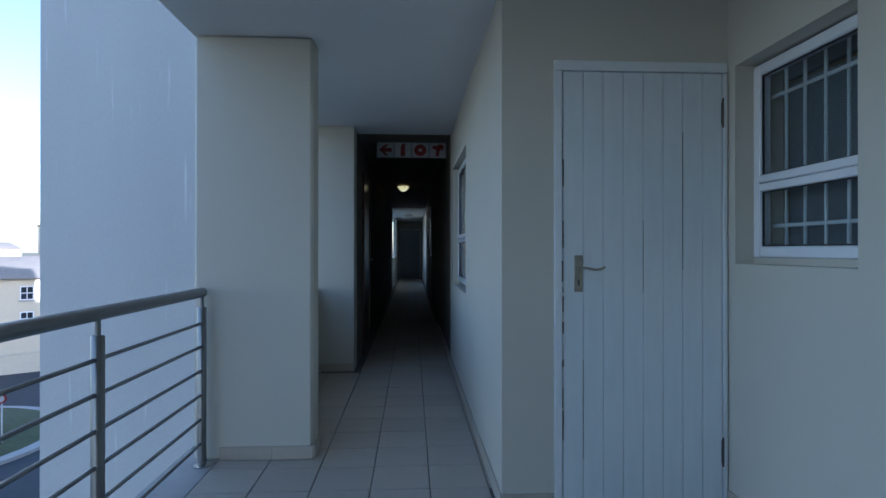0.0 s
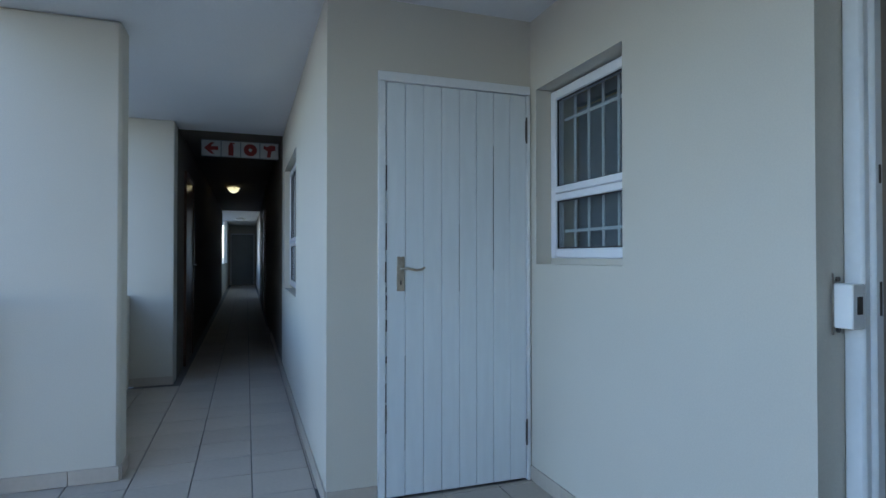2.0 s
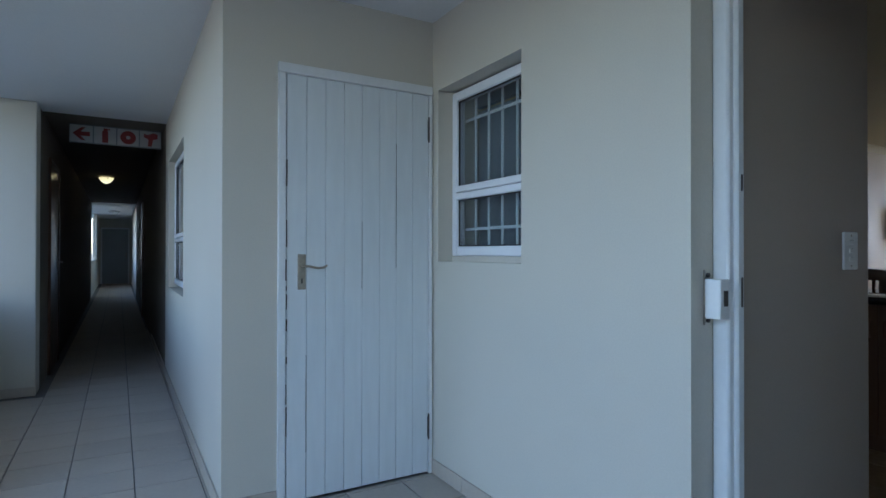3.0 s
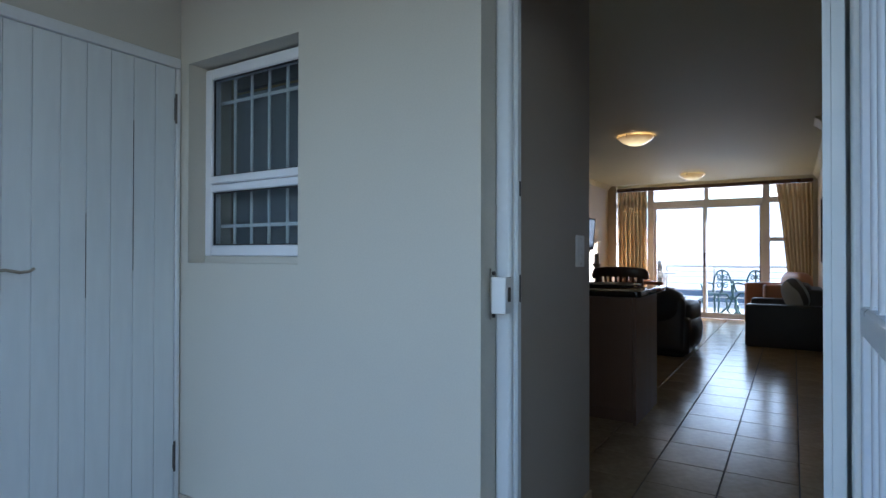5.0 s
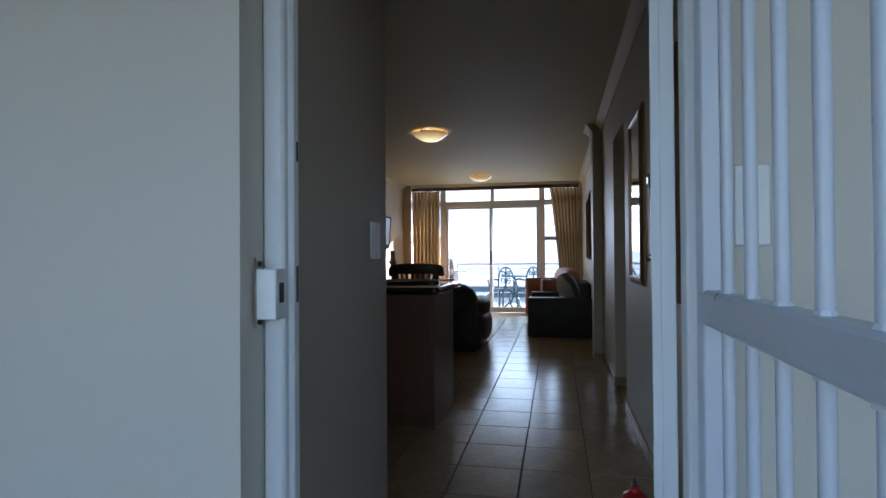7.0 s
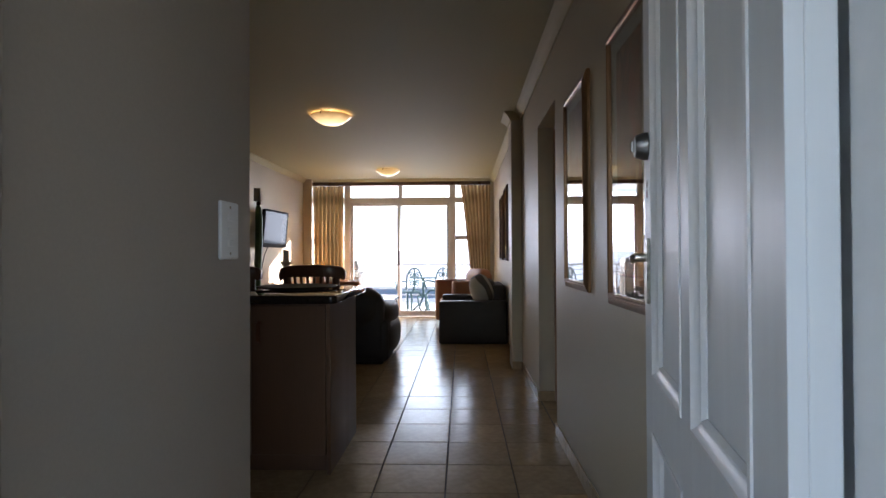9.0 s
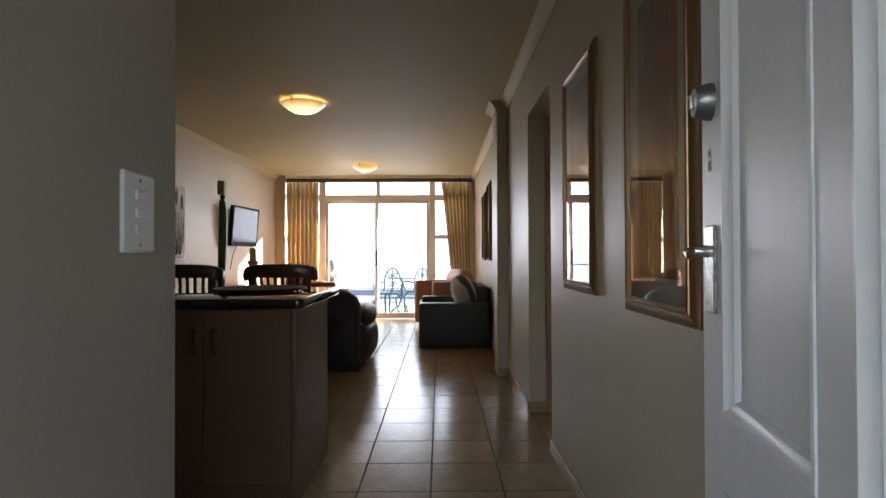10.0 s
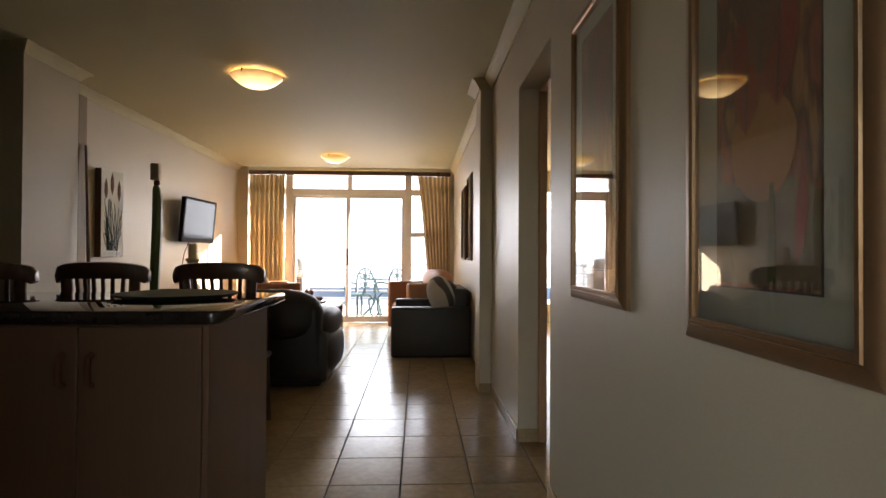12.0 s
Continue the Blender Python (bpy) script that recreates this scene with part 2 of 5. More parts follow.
RED_PAINT = material("red_enamel", (0.42, 0.020, 0.018), 0.3, grain=40, vary=0.06, bump=0.05)
YELLOW_LABEL = material("yellow_label", (0.62, 0.48, 0.08), 0.6, grain=40, vary=0.05)
GREEN_LABEL = material("green_label", (0.05, 0.22, 0.08), 0.6, grain=40, vary=0.05)
SIGN_WHITE = material("sign_white", (0.46, 0.46, 0.44), 0.5, grain=30, vary=0.04)
SIGN_RED = material("sign_red", (0.20, 0.014, 0.016), 0.5, grain=30, vary=0.05)
IRON_GREEN = material("verdigris_cast_iron", (0.03, 0.085, 0.095), 0.5, 0.3, grain=60, stain=10, vary=0.2, bump=0.3)
RAIL_WHITE = material("white_rail_paint", (0.50, 0.51, 0.52), 0.4, grain=30, vary=0.04)
BLIND = material("grey_blind_slat", (0.17, 0.19, 0.21), 0.5, grain=30, vary=0.05)
GREY_DOOR = material("grey_door_paint", (0.36, 0.37, 0.38), 0.5, grain=30, vary=0.05)
CONCRETE = material("balcony_screed", (0.66, 0.62, 0.55), 0.8, grain=60, stain=2, vary=0.1)
ASPHALT = material("asphalt", (0.055, 0.057, 0.062), 0.9, grain=3, stain=0.15, vary=0.15, bump=0.2)
GROUND = material("dry_ground", (0.24, 0.20, 0.14), 0.95, grain=1.5, stain=0.05, vary=0.2, second=(0.15, 0.15, 0.09))
SEA = material("sea_water", (0.06, 0.10, 0.14), 0.7, spec=0.1, grain=0.5, stain=0.02, vary=0.1, bump=0.4, depth=0.3)
GRASS = material("mown_grass", (0.085, 0.095, 0.04), 0.95, grain=4, stain=0.6, vary=0.25, bump=0.6, depth=0.03)
KERB = material("kerb_concrete", (0.42, 0.40, 0.37), 0.9, grain=10, vary=0.1)
HOUSE_WALL = material("cream_house_plaster", (0.68, 0.60, 0.46), 0.85, grain=6, stain=0.4, vary=0.05)
HOUSE_ROOF = material("grey_roof", (0.34, 0.29, 0.24), 0.9, grain=5, stain=0.6, vary=0.12)
HOUSE_GLASS = material("dark_far_glass", (0.03, 0.035, 0.045), 0.1, grain=2, vary=0.1, bump=0)
HILL = material("far_hill", (0.34, 0.36, 0.38), 1.0, grain=0.02, stain=0.004, vary=0.1, bump=0)
FOLIAGE = material("far_tree_leaves", (0.055, 0.075, 0.030), 0.9, grain=3, stain=0.5, vary=0.3)
BARK = material("bark", (0.12, 0.09, 0.06), 0.9, grain=12, vary=0.2)
GLASS = glass("clear_glass", (0.96, 0.98, 0.97))
GLASS_TINT = glass("dusty_window_glass", (0.86, 0.90, 0.92))
PICTURE_GLASS = glass("picture_glass", (0.97, 0.97, 0.97))
LAMP_ON = lamp_glass("lit_alabaster_glass", (1.0, 0.72, 0.30), (0.11, 0.045, 0.008), 0.42, 0.215)
LAMP_ON_FAR = lamp_glass("lit_alabaster_glass_dim", (0.75, 0.56, 0.17), (0.15, 0.075, 0.014), 0.26, 0.215)
# emissive white, added so that the view past the balcony burns out
GLOW_WHITE = bpy.data.materials.new("glowing_white_sheet")
GLOW_WHITE.use_nodes = True
GLOW_WHITE.node_tree.nodes["Principled BSDF"].inputs["Base Color"].default_value = (0.7, 0.72, 0.74, 1)
GLOW_WHITE.node_tree.nodes["Principled BSDF"].inputs["Emission Color"].default_value = (0.93, 0.97, 1.0, 1)
GLOW_WHITE.node_tree.nodes["Principled BSDF"].inputs["Emission Strength"].default_value = 0.35
PAVING = material("pale_promenade_paving", (0.55, 0.53, 0.49), 0.9, grain=3, stain=0.2, vary=0.08)
POST_WOOD = material("weathered_post_wood", (0.27, 0.20, 0.11), 0.6, grain=24, stain=3, vary=0.2, bump=0.2, stretch=(5, 5, 0.5))
# orange stands in for warm light from the side room
ORANGE_FRAME = material("warm_lit_door_frame", (0.50, 0.30, 0.17), 0.4, grain=24, stain=3, vary=0.12, bump=0.1, stretch=(5, 5, 0.5))
LAMP_CORRIDOR = lamp_glass("lit_corridor_glass", (1.0, 0.86, 0.40), (0.4, 0.3, 0.1), 0.32, 0.16)

tl = CURTAIN.node_tree.nodes.new("ShaderNodeBsdfTranslucent")
tl.inputs[0].default_value = (0.58, 0.44, 0.22, 1)
tm_mix = CURTAIN.node_tree.nodes.new("ShaderNodeMixShader")
tm_mix.inputs[0].default_value = 0.35
CURTAIN.node_tree.links.new(CURTAIN.node_tree.nodes["Principled BSDF"].outputs[0], tm_mix.inputs[1])
CURTAIN.node_tree.links.new(tl.outputs[0], tm_mix.inputs[2])
CURTAIN.node_tree.links.new(tm_mix.outputs[0], CURTAIN.node_tree.nodes["Material Output"].inputs[0])

# ---- mesh tools ----
def add_box(bm, lo, hi, bevel=0.0, seg=1):
    """A box between two corners, its edges rounded by bevel."""
    r = bmesh.ops.create_cube(bm, size=1.0)
    vs = r["verts"]
    for v in vs:
        v.co = Vector([lo[i] + (v.co[i] + 0.5) * (hi[i] - lo[i]) for i in range(3)])
    if bevel:
        es = list({e for v in vs for e in v.link_edges})
        bmesh.ops.bevel(bm, geom=es, offset=bevel, segments=seg, profile=0.5, affect="EDGES")
    return bm


def box(lo, hi, bevel=0.0, seg=1):
    return add_box(bmesh.new(), lo, hi, bevel, seg)


def boxes(*pairs, bevel=0.0):
    bm = bmesh.new()
    for lo, hi in pairs:
        add_box(bm, lo, hi, bevel)
    return bm


def add_tube(bm, pts, r, n=8, radii=None, cap=True):
    """A round bar that follows the points."""
    pts = [Vector(p) for p in pts]
    rings = []
    for i, p in enumerate(pts):
        d = (pts[min(i + 1, len(pts) - 1)] - pts[max(i - 1, 0)]).normalized()
        a = d.orthogonal().normalized() if i == 0 else (rings_a - d * rings_a.dot(d)).normalized()
        rings_a = a
        c = d.cross(a)
        k = radii[i] if radii else r
        rings.append([bm.verts.new(p + (a * math.cos(2 * math.pi * j / n) + c * math.sin(2 * math.pi * j / n)) * k) for j in range(n)])
    for u, v in zip(rings, rings[1:]):
        for j in range(n):
            bm.faces.new((u[j], u[(j + 1) % n], v[(j + 1) % n], v[j]))
    if cap:
        bm.faces.new(rings[0][::-1])
        bm.faces.new(rings[-1])
    return bm


def tube(pts, r, n=8, radii=None):
    return add_tube(bmesh.new(), pts, r, n, radii)


def add_lathe(bm, profile, n=24, center=(0, 0, 0)):
    """Turns a profile of (radius, height) round z."""
    rings = []
    for r, z in profile:
        rings.append([bm.verts.new((center[0] + r * math.cos(2 * math.pi * j / n), center[1] + r * math.sin(2 * math.pi * j / n), center[2] + z)) for j in range(n)])
    for u, v in zip(rings, rings[1:]):
        for j in range(n):
            bm.faces.new((u[j], u[(j + 1) % n], v[(j + 1) % n], v[j]))
    bm.faces.new(rings[0][::-1])
    bm.faces.new(rings[-1])
    return bm


def lathe(profile, n=24, center=(0, 0, 0)):
    return add_lathe(bmesh.new(), profile, n, center)


def pillow(lo, hi, n=8, power=2.6):
    """A stuffed cushion between two corners: a rounded box that swells."""
    bm = bmesh.new()
    bmesh.ops.create_cube(bm, size=2.0)
    bmesh.ops.subdivide_edges(bm, edges=bm.edges[:], cuts=n, use_grid_fill=True)
    mid = [(a + b) / 2 for a, b in zip(lo, hi)]
    half = [(b - a) / 2 for a, b in zip(lo, hi)]
    for v in bm.verts:
        c = v.co
        k = (abs(c.x) ** power + abs(c.y) ** power + abs(c.z) ** power) ** (-1 / power)
        s = c * k
        v.co = Vector((mid[0] + s.x * half[0], mid[1] + s.y * half[1], mid[2] + s.z * half[2]))
    return bm


def add_mitred(bm, a, b, n, prof):
    """One mitred side of a frame in the x-z plane from outer corner a to b; n points inwards; prof is (inwards, outwards from the wall)."""
    a, b, n = Vector(a), Vector(b), Vector(n)
    d = (b - a).normalized()
    r0 = [bm.verts.new(a + (n + d) * u + Vector((0, v, 0))) for u, v in prof]
    r1 = [bm.verts.new(b + (n - d) * u + Vector((0, v, 0))) for u, v in prof]
    k = len(prof)
    for i in range(k):
        bm.faces.new((r0[i], r0[(i + 1) % k], r1[(i + 1) % k], r1[i]))
    bm.faces.new(r0)
    bm.faces.new(r1[::-1])
    return bm


def frame_sides(x0, x1, z0, z1):
    return (((x0, 0, z0), (x1, 0, z0), (0, 0, 1)), ((x1, 0, z0), (x1, 0, z1), (-1, 0, 0)), ((x1, 0, z1), (x0, 0, z1), (0, 0, -1)), ((x0, 0, z1), (x0, 0, z0), (1, 0, 0)))


def to_mesh(name, bm, mat, smooth=True):
    bmesh.ops.recalc_face_normals(bm, faces=bm.faces[:])
    me = bpy.data.meshes.new(name)
    bm.to_mesh(me)
    bm.free()
    me.materials.append(mat)
    if smooth:
        me.polygons.foreach_set("use_smooth", [True] * len(me.polygons))
        me.set_sharp_from_angle(angle=radians(38))
    return me


def part(name, bm, mat, parent=None, label="", m=None):
    ob = new(name, to_mesh(name, bm, mat))
    if parent:
        ob.parent = parent
    if m:
        ob.matrix_basis = m
    return tagged(ob, label)


def thing(name, m, label, category, group=""):
    ob = new(name)
    ob.empty_display_size = 0.05
    ob.matrix_basis = m
    return tagged(ob, label, category, group)


def structure(name, bm, mat, label, category=""):
    return tagged(part(name, bm, mat), label, category or name.split("_")[0], kind="structure")


# ---- plan ----
CEIL_OUT, CEIL_IN = 2.447, 2.55
XW, XA, XT = 0.0, -1.08, 0.23              # outer wall face, corridor wall face, wall thickness
Y_HL, Y_HR = -1.605, -2.785                # hall's two wall faces
X_WIN, Y_LIV = 9.9, 0.74                   # facade and living room's far wall
DOOR_L, DOOR_R = -1.59, -2.605             # front opening
X_RAIL, Y_P1 = -2.69, 0.706                # balustrade line, first pillar

# floor slabs
structure("floor_corridor", boxes(((-2.85, -7.0, -0.25), (0.0, 3.05, -0.008)), ((-2.4, 3.05, -0.25), (-0.9, 22.0, -0.008))), GROUT_OUT, "tiled floor of the open access corridor", "floor")
FLOOR_OUT = bpy.data.objects["floor_corridor"]
structure("floor_apartment", boxes(((0.0, -7.0, -0.25), (X_WIN + 0.06, 3.0, -0.008))), GROUT, "glossy terracotta beige tiled floor of the flat", "floor")
FLOOR_IN = bpy.data.objects["floor_apartment"]
structure("balcony_floor", boxes(((X_WIN + 0.06, -7.0, -0.3), (11.75, 3.0, -0.02))), CONCRETE, "pale screed floor of the balcony", "floor")

# outer wall with window and front door
w0, w1, wz0, wz1 = -0.775, -0.062, 1.146, 2.064
structure("wall_front", boxes(
    ((0, w1, 0), (XT, 0.12, 2.9)), ((0, DOOR_L, 0), (XT, w0, 2.9)), ((0, w0, 0), (XT, w1, wz0)), ((0, w0, wz1), (XT, w1, 2.9)),
    ((0, DOOR_R, 2.1), (XT, DOOR_L, 2.9)), ((0, -7.0, 0), (XT, DOOR_R, 2.9))), PLASTER_OUT, "beige painted plaster wall with window and front door", "wall")
structure("wall_alcove", boxes(((XA, 0.0, 2.095), (0.0, 0.12, 2.9)), ((XA, 0.0, 0), (-0.835, 0.12, 2.095)), ((-0.005, 0.0, 0), (0.0, 0.12, 2.095))), PLASTER_OUT, "beige plaster wall round the store door", "wall")
structure("store_back_wall", boxes(((-0.96, 0.95, 0), (0.0, 1.05, 2.6))), PLASTER_OUT, "closed back of the store cupboard", "wall")
v0, v1, vz0, vz1 = 1.735, 3.10, 0.87, 2.03
structure("wall_corridor_east", boxes(
    ((XA, 0.12, 0), (XA + 0.12, v0, 2.9)), ((XA, v1, 0), (XA + 0.12, 3.45, 2.9)), ((XA, v0, 0), (XA + 0.12, v1, vz0)), ((XA, v0, vz1), (XA + 0.12, v1, 2.9)),
    ((XA + 0.03, 13.9, 0), (XA + 0.15, 22.0, 2.9))), PLASTER_OUT, "beige plaster wall along the corridor with a window", "wall")
# same walls as outside, darkened by colour where the corridor gets little light
structure("wall_corridor_inner", boxes(((XA, 3.45, 0), (XA + 0.12, 13.9, 2.9)), ((-2.19, 3.30, 0), (-2.07, 13.9, 2.9))), PLASTER_SHADED, "enclosed corridor walls with shade put into their brown colour", "wall")
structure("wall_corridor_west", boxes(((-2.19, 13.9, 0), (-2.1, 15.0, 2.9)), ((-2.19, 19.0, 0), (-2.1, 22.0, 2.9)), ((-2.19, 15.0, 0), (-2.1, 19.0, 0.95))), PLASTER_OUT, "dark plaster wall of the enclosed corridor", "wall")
structure("wall_corridor_end", boxes(((-2.3, 21.7, 0), (-0.9, 21.9, 2.9))), PLASTER_OUT, "plaster wall closing the corridor", "wall")
structure("corridor_edge", boxes(((-2.85, -7.0, -0.007), (-2.609, 0.90, 0.0))), KERB, "smooth concrete strip under the balustrade", "floor")
# second box: unseen length added behind the camera to cut low sky light
structure("parapet", boxes(((-2.69, 0.90, 0), (-2.43, 3.05, 0.83)), ((-2.69, -6.99, 0), (-2.54, -4.2, 0.97))), PLASTER_OUT, "solid plaster parapet between two pillars, plus an added unseen light-blocking length", "wall")
structure("pillar_1", boxes(((-2.745, Y_P1, 0), (-2.067, 0.90, CEIL_OUT)), bevel=0.018), PLASTER_OUT, "beige plastered pillar at the end of the balustrade", "pillar")
structure("pillar_2", boxes(((-2.69, 3.05, 0), (-2.07, 3.30, CEIL_OUT)), bevel=0.008), PLASTER_OUT, "beige plastered pillar before the dark corridor", "pillar")
structure("ceiling_corridor", boxes(((-2.75, -7.0, CEIL_OUT), (0.0, 0.0, 2.90)), ((-2.75, 0.0, CEIL_OUT), (XA, 3.42, 2.90)), ((-2.75, 13.9, CEIL_OUT), (XA, 22.0, 2.90))), CEILING_OUT, "white painted concrete ceiling of the corridor", "ceiling")
# ceiling's dimness is in its colour too
structure("ceiling_corridor_inner", boxes(((-2.75, 3.42, CEIL_OUT), (XA, 13.9, 2.90))), PLASTER_SHADED, "enclosed corridor ceiling with shade put into its brown colour", "ceiling")
# unseen mass added overhead so the corridor side stays out of the sun
structure("upper_storeys", boxes(((-2.72, -30.0, 2.9), (X_WIN + 1.85, 22.0, 9.0))), PLASTER_TOWER, "unseen storeys added above the flat to block the sun", "building")
structure("lower_storeys", boxes(((-2.85, -30.0, -8.0), (11.75, 22.0, -0.3))), PLASTER_TOWER, "storeys below the flat", "building")
structure("tower_wall", boxes(((-6.98, 6.0, -8.0), (-2.75, 9.5, 2.875)), ((-6.98, 6.0, 2.885), (-2.75, 9.5, 12.0)), ((-6.975, 6.006, 2.87), (-2.76, 9.49, 2.89))), PLASTER_TOWER, "tall pale plaster wall of a projecting wing", "building")
# added out of view, keeps light off the surfaces facing down the corridor
structure("wall_corridor_close", boxes(((-2.75, -7.15, 0), (0.0, -7.0, 2.9))), PLASTER_OUT, "plain unseen wall added to close the corridor against light", "wall")
structure("window_sill_block", boxes(((0.088, w0, wz0), (XT, w1, wz0 + 0.029))), PLASTER_OUT, "plaster sill under the window", "sill")
structure("wall_neighbour", boxes(((0.23, -7.0, 0), (XT + 10.0, -6.9, 2.9))), PLASTER_IN, "plain wall closing the flat", "wall")

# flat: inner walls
# this hall wall's shade is put into a darker taupe
structure("wall_hall_left", boxes(((XT, Y_HL, 0), (1.062, Y_HL + 0.11, CEIL_IN))), PLASTER_DARKENED, "taupe plaster wall darkened for its shade, with light switches", "wall")
op0, op1, opz = 3.10, 3.91, 2.125
structure("wall_hall_right", boxes(((XT, Y_HR - 0.12, 0), (op0, Y_HR, CEIL_IN)), ((op1, Y_HR - 0.12, 0), (X_WIN, Y_HR, CEIL_IN)), ((op0, Y_HR - 0.12, opz), (op1, Y_HR, CEIL_IN))), PLASTER_IN, "cream plaster wall with a doorway and pictures", "wall")
# frame tinted with the side room's warm light
structure("doorway_frame", boxes(((op1 - 0.016, Y_HR - 0.172, 0), (op1 + 0.05, Y_HR - 0.123, opz)), ((op0 - 0.06, Y_HR - 0.172, 0), (op0 - 0.02, Y_HR - 0.123, opz)), ((op0 - 0.02, Y_HR - 0.172, opz - 0.02), (op1 - 0.016, Y_HR - 0.123, opz + 0.04)), bevel=0.003), ORANGE_FRAME, "inner doorway frame with warm room light put into its orange", "door frame")
structure("pilaster", boxes(((5.11, Y_HR, 0), (5.42, Y_HR + 0.10, CEIL_IN - 0.002)), bevel=0.004), PLASTER_IN, "shallow plaster pilaster on the wall", "pillar")
structure("wall_living_left", boxes(((5.10, Y_LIV, 0), (X_WIN, Y_LIV + 0.15, CEIL_IN))), PLASTER_IN, "cream plaster wall with a screen and a picture", "wall")
structure("window_nib", boxes(((9.78, 0.575, 0), (X_WIN, Y_LIV, CEIL_IN - 0.002))), PLASTER_IN, "narrow plaster return beside the curtain", "wall")
structure("corner_post", boxes(((5.103, 0.50, 0), (5.215, 0.56, 2.38)), bevel=0.004), POST_WOOD, "tall timber post at the end of the projecting wall", "post")
structure("wall_projecting", boxes(((4.48, 0.50, 0), (5.10, Y_LIV + 0.15, CEIL_IN)), ((4.48, Y_LIV + 0.15, 0), (4.55, 2.4, CEIL_IN))), PLASTER_IN, "projecting plaster wall beside the dining place", "wall")
# unseen kitchen walls, coloured dark so that less light bounces back
structure("wall_kitchen_back", boxes(((XT, 2.4, 0), (4.55, 2.5, CEIL_IN)), ((XT, 0.12, 0), (XT + 0.1, 2.4, CEIL_IN))), PLASTER_DARKENED, "unseen kitchen wall darkened to cut bounced light", "wall")
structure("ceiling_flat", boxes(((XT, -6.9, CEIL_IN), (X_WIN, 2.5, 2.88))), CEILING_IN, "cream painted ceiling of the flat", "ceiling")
structure("balcony_ceiling", boxes(((X_WIN, -7.0, 2.55), (11.75, 3.0, 2.9))), CEILING_OUT, "white underside of the balcony above", "ceiling")
structure("bedroom_wall", boxes(((XT, -5.2, 0), (X_WIN, -5.1, CEIL_IN))), PLASTER_IN, "plain wall of the side room", "wall")
structure("wall_facade", boxes(((X_WIN, 0.66, 0), (X_WIN + 0.2, 3.0, 2.55)), ((X_WIN, -3.2, 0), (X_WIN + 0.2, -2.70, 2.55)), ((X_WIN, 0.66, 2.502), (X_WIN + 0.2, -2.70, 2.55)), ((X_WIN, -7.0, 0), (X_WIN + 0.2, -4.7, 2.55)), ((X_WIN, -4.7, 0), (X_WIN + 0.2, -3.2, 0.3)), ((X_WIN, -4.7, 2.2), (X_WIN + 0.2, -3.2, 2.55))), PLASTER_IN, "facade wall round the sliding door", "wall")
# added walls; the right one's length trims the sun patch indoors
structure("balcony_side_wall", boxes(((X_WIN + 0.2, 0.95, 0), (11.7, 1.1, 2.55)), ((X_WIN + 0.2, -3.1, 0), (11.05, -2.95, 2.55))), PLASTER_TOWER, "side walls added to the balcony, the right one cut to shape the sun", "wall")

# cornice of the flat
def cornice(a, b, side, m0=0, m1=0):
    """A coved moulding along a straight wall top from a to b; side is the way into the room; m0 and m1 mitre its ends outwards (1) or inwards (-1)."""
    a, b, s = Vector(a), Vector(b), Vector(side)
    d = (b - a).normalized()
    prof = [(0.0, -0.075), (0.010, -0.075), (0.016, -0.062), (0.036, -0.036), (0.060, -0.016), (0.072, -0.010), (0.072, 0.0), (0.0, 0.0)]
    bm = bmesh.new()
    r0 = [bm.verts.new(a + s * u - d * (u * m0) + Vector((0, 0, v))) for u, v in prof]
    r1 = [bm.verts.new(b + s * u + d * (u * m1) + Vector((0, 0, v))) for u, v in prof]
    n = len(prof)
    for i in range(n):
        bm.faces.new((r0[i], r0[(i + 1) % n], r1[(i + 1) % n], r1[i]))
    bm.faces.new(r0)
    bm.faces.new(r1[::-1])
    return bm


zc = CEIL_IN - 0.001
for k, (a, b, s, m0, m1) in enumerate([((XT, Y_HR, zc), (5.11, Y_HR, zc), (0, 1, 0), -1, -1), ((5.42, Y_HR, zc), (X_WIN, Y_HR, zc), (0, 1, 0), -1, -1),
                                       ((5.11, Y_HR + 0.10, zc), (5.42, Y_HR + 0.10, zc), (0, 1, 0), 1, 1), ((5.11, Y_HR, zc), (5.11, Y_HR + 0.10, zc), (-1, 0, 0), -1, 1), ((5.42, Y_HR, zc), (5.42, Y_HR + 0.10, zc), (1, 0, 0), -1, 1),
                                       ((5.10, Y_LIV, zc), (X_WIN, Y_LIV, zc), (0, -1, 0), -1, -1), ((4.48, 0.50, zc), (5.10, 0.50, zc), (0, -1, 0), 1, 1), ((5.10, 0.50, zc), (5.10, Y_LIV, zc), (1, 0, 0), 1, -1),
                                       ((4.48, 0.50, zc), (4.48, 2.4, zc), (-1, 0, 0), 1, -1), ((X_WIN, Y_LIV, zc), (X_WIN, Y_HR, zc), (-1, 0, 0), -1, -1), ((XT, Y_HL, zc), (1.062, Y_HL, zc), (0, -1, 0), -1, 0)]):
    structure("cornice_%d" % (k + 1), cornice(a, b, s, m0, m1), CEILING_IN, "coved plaster cornice painted cream", "trim")

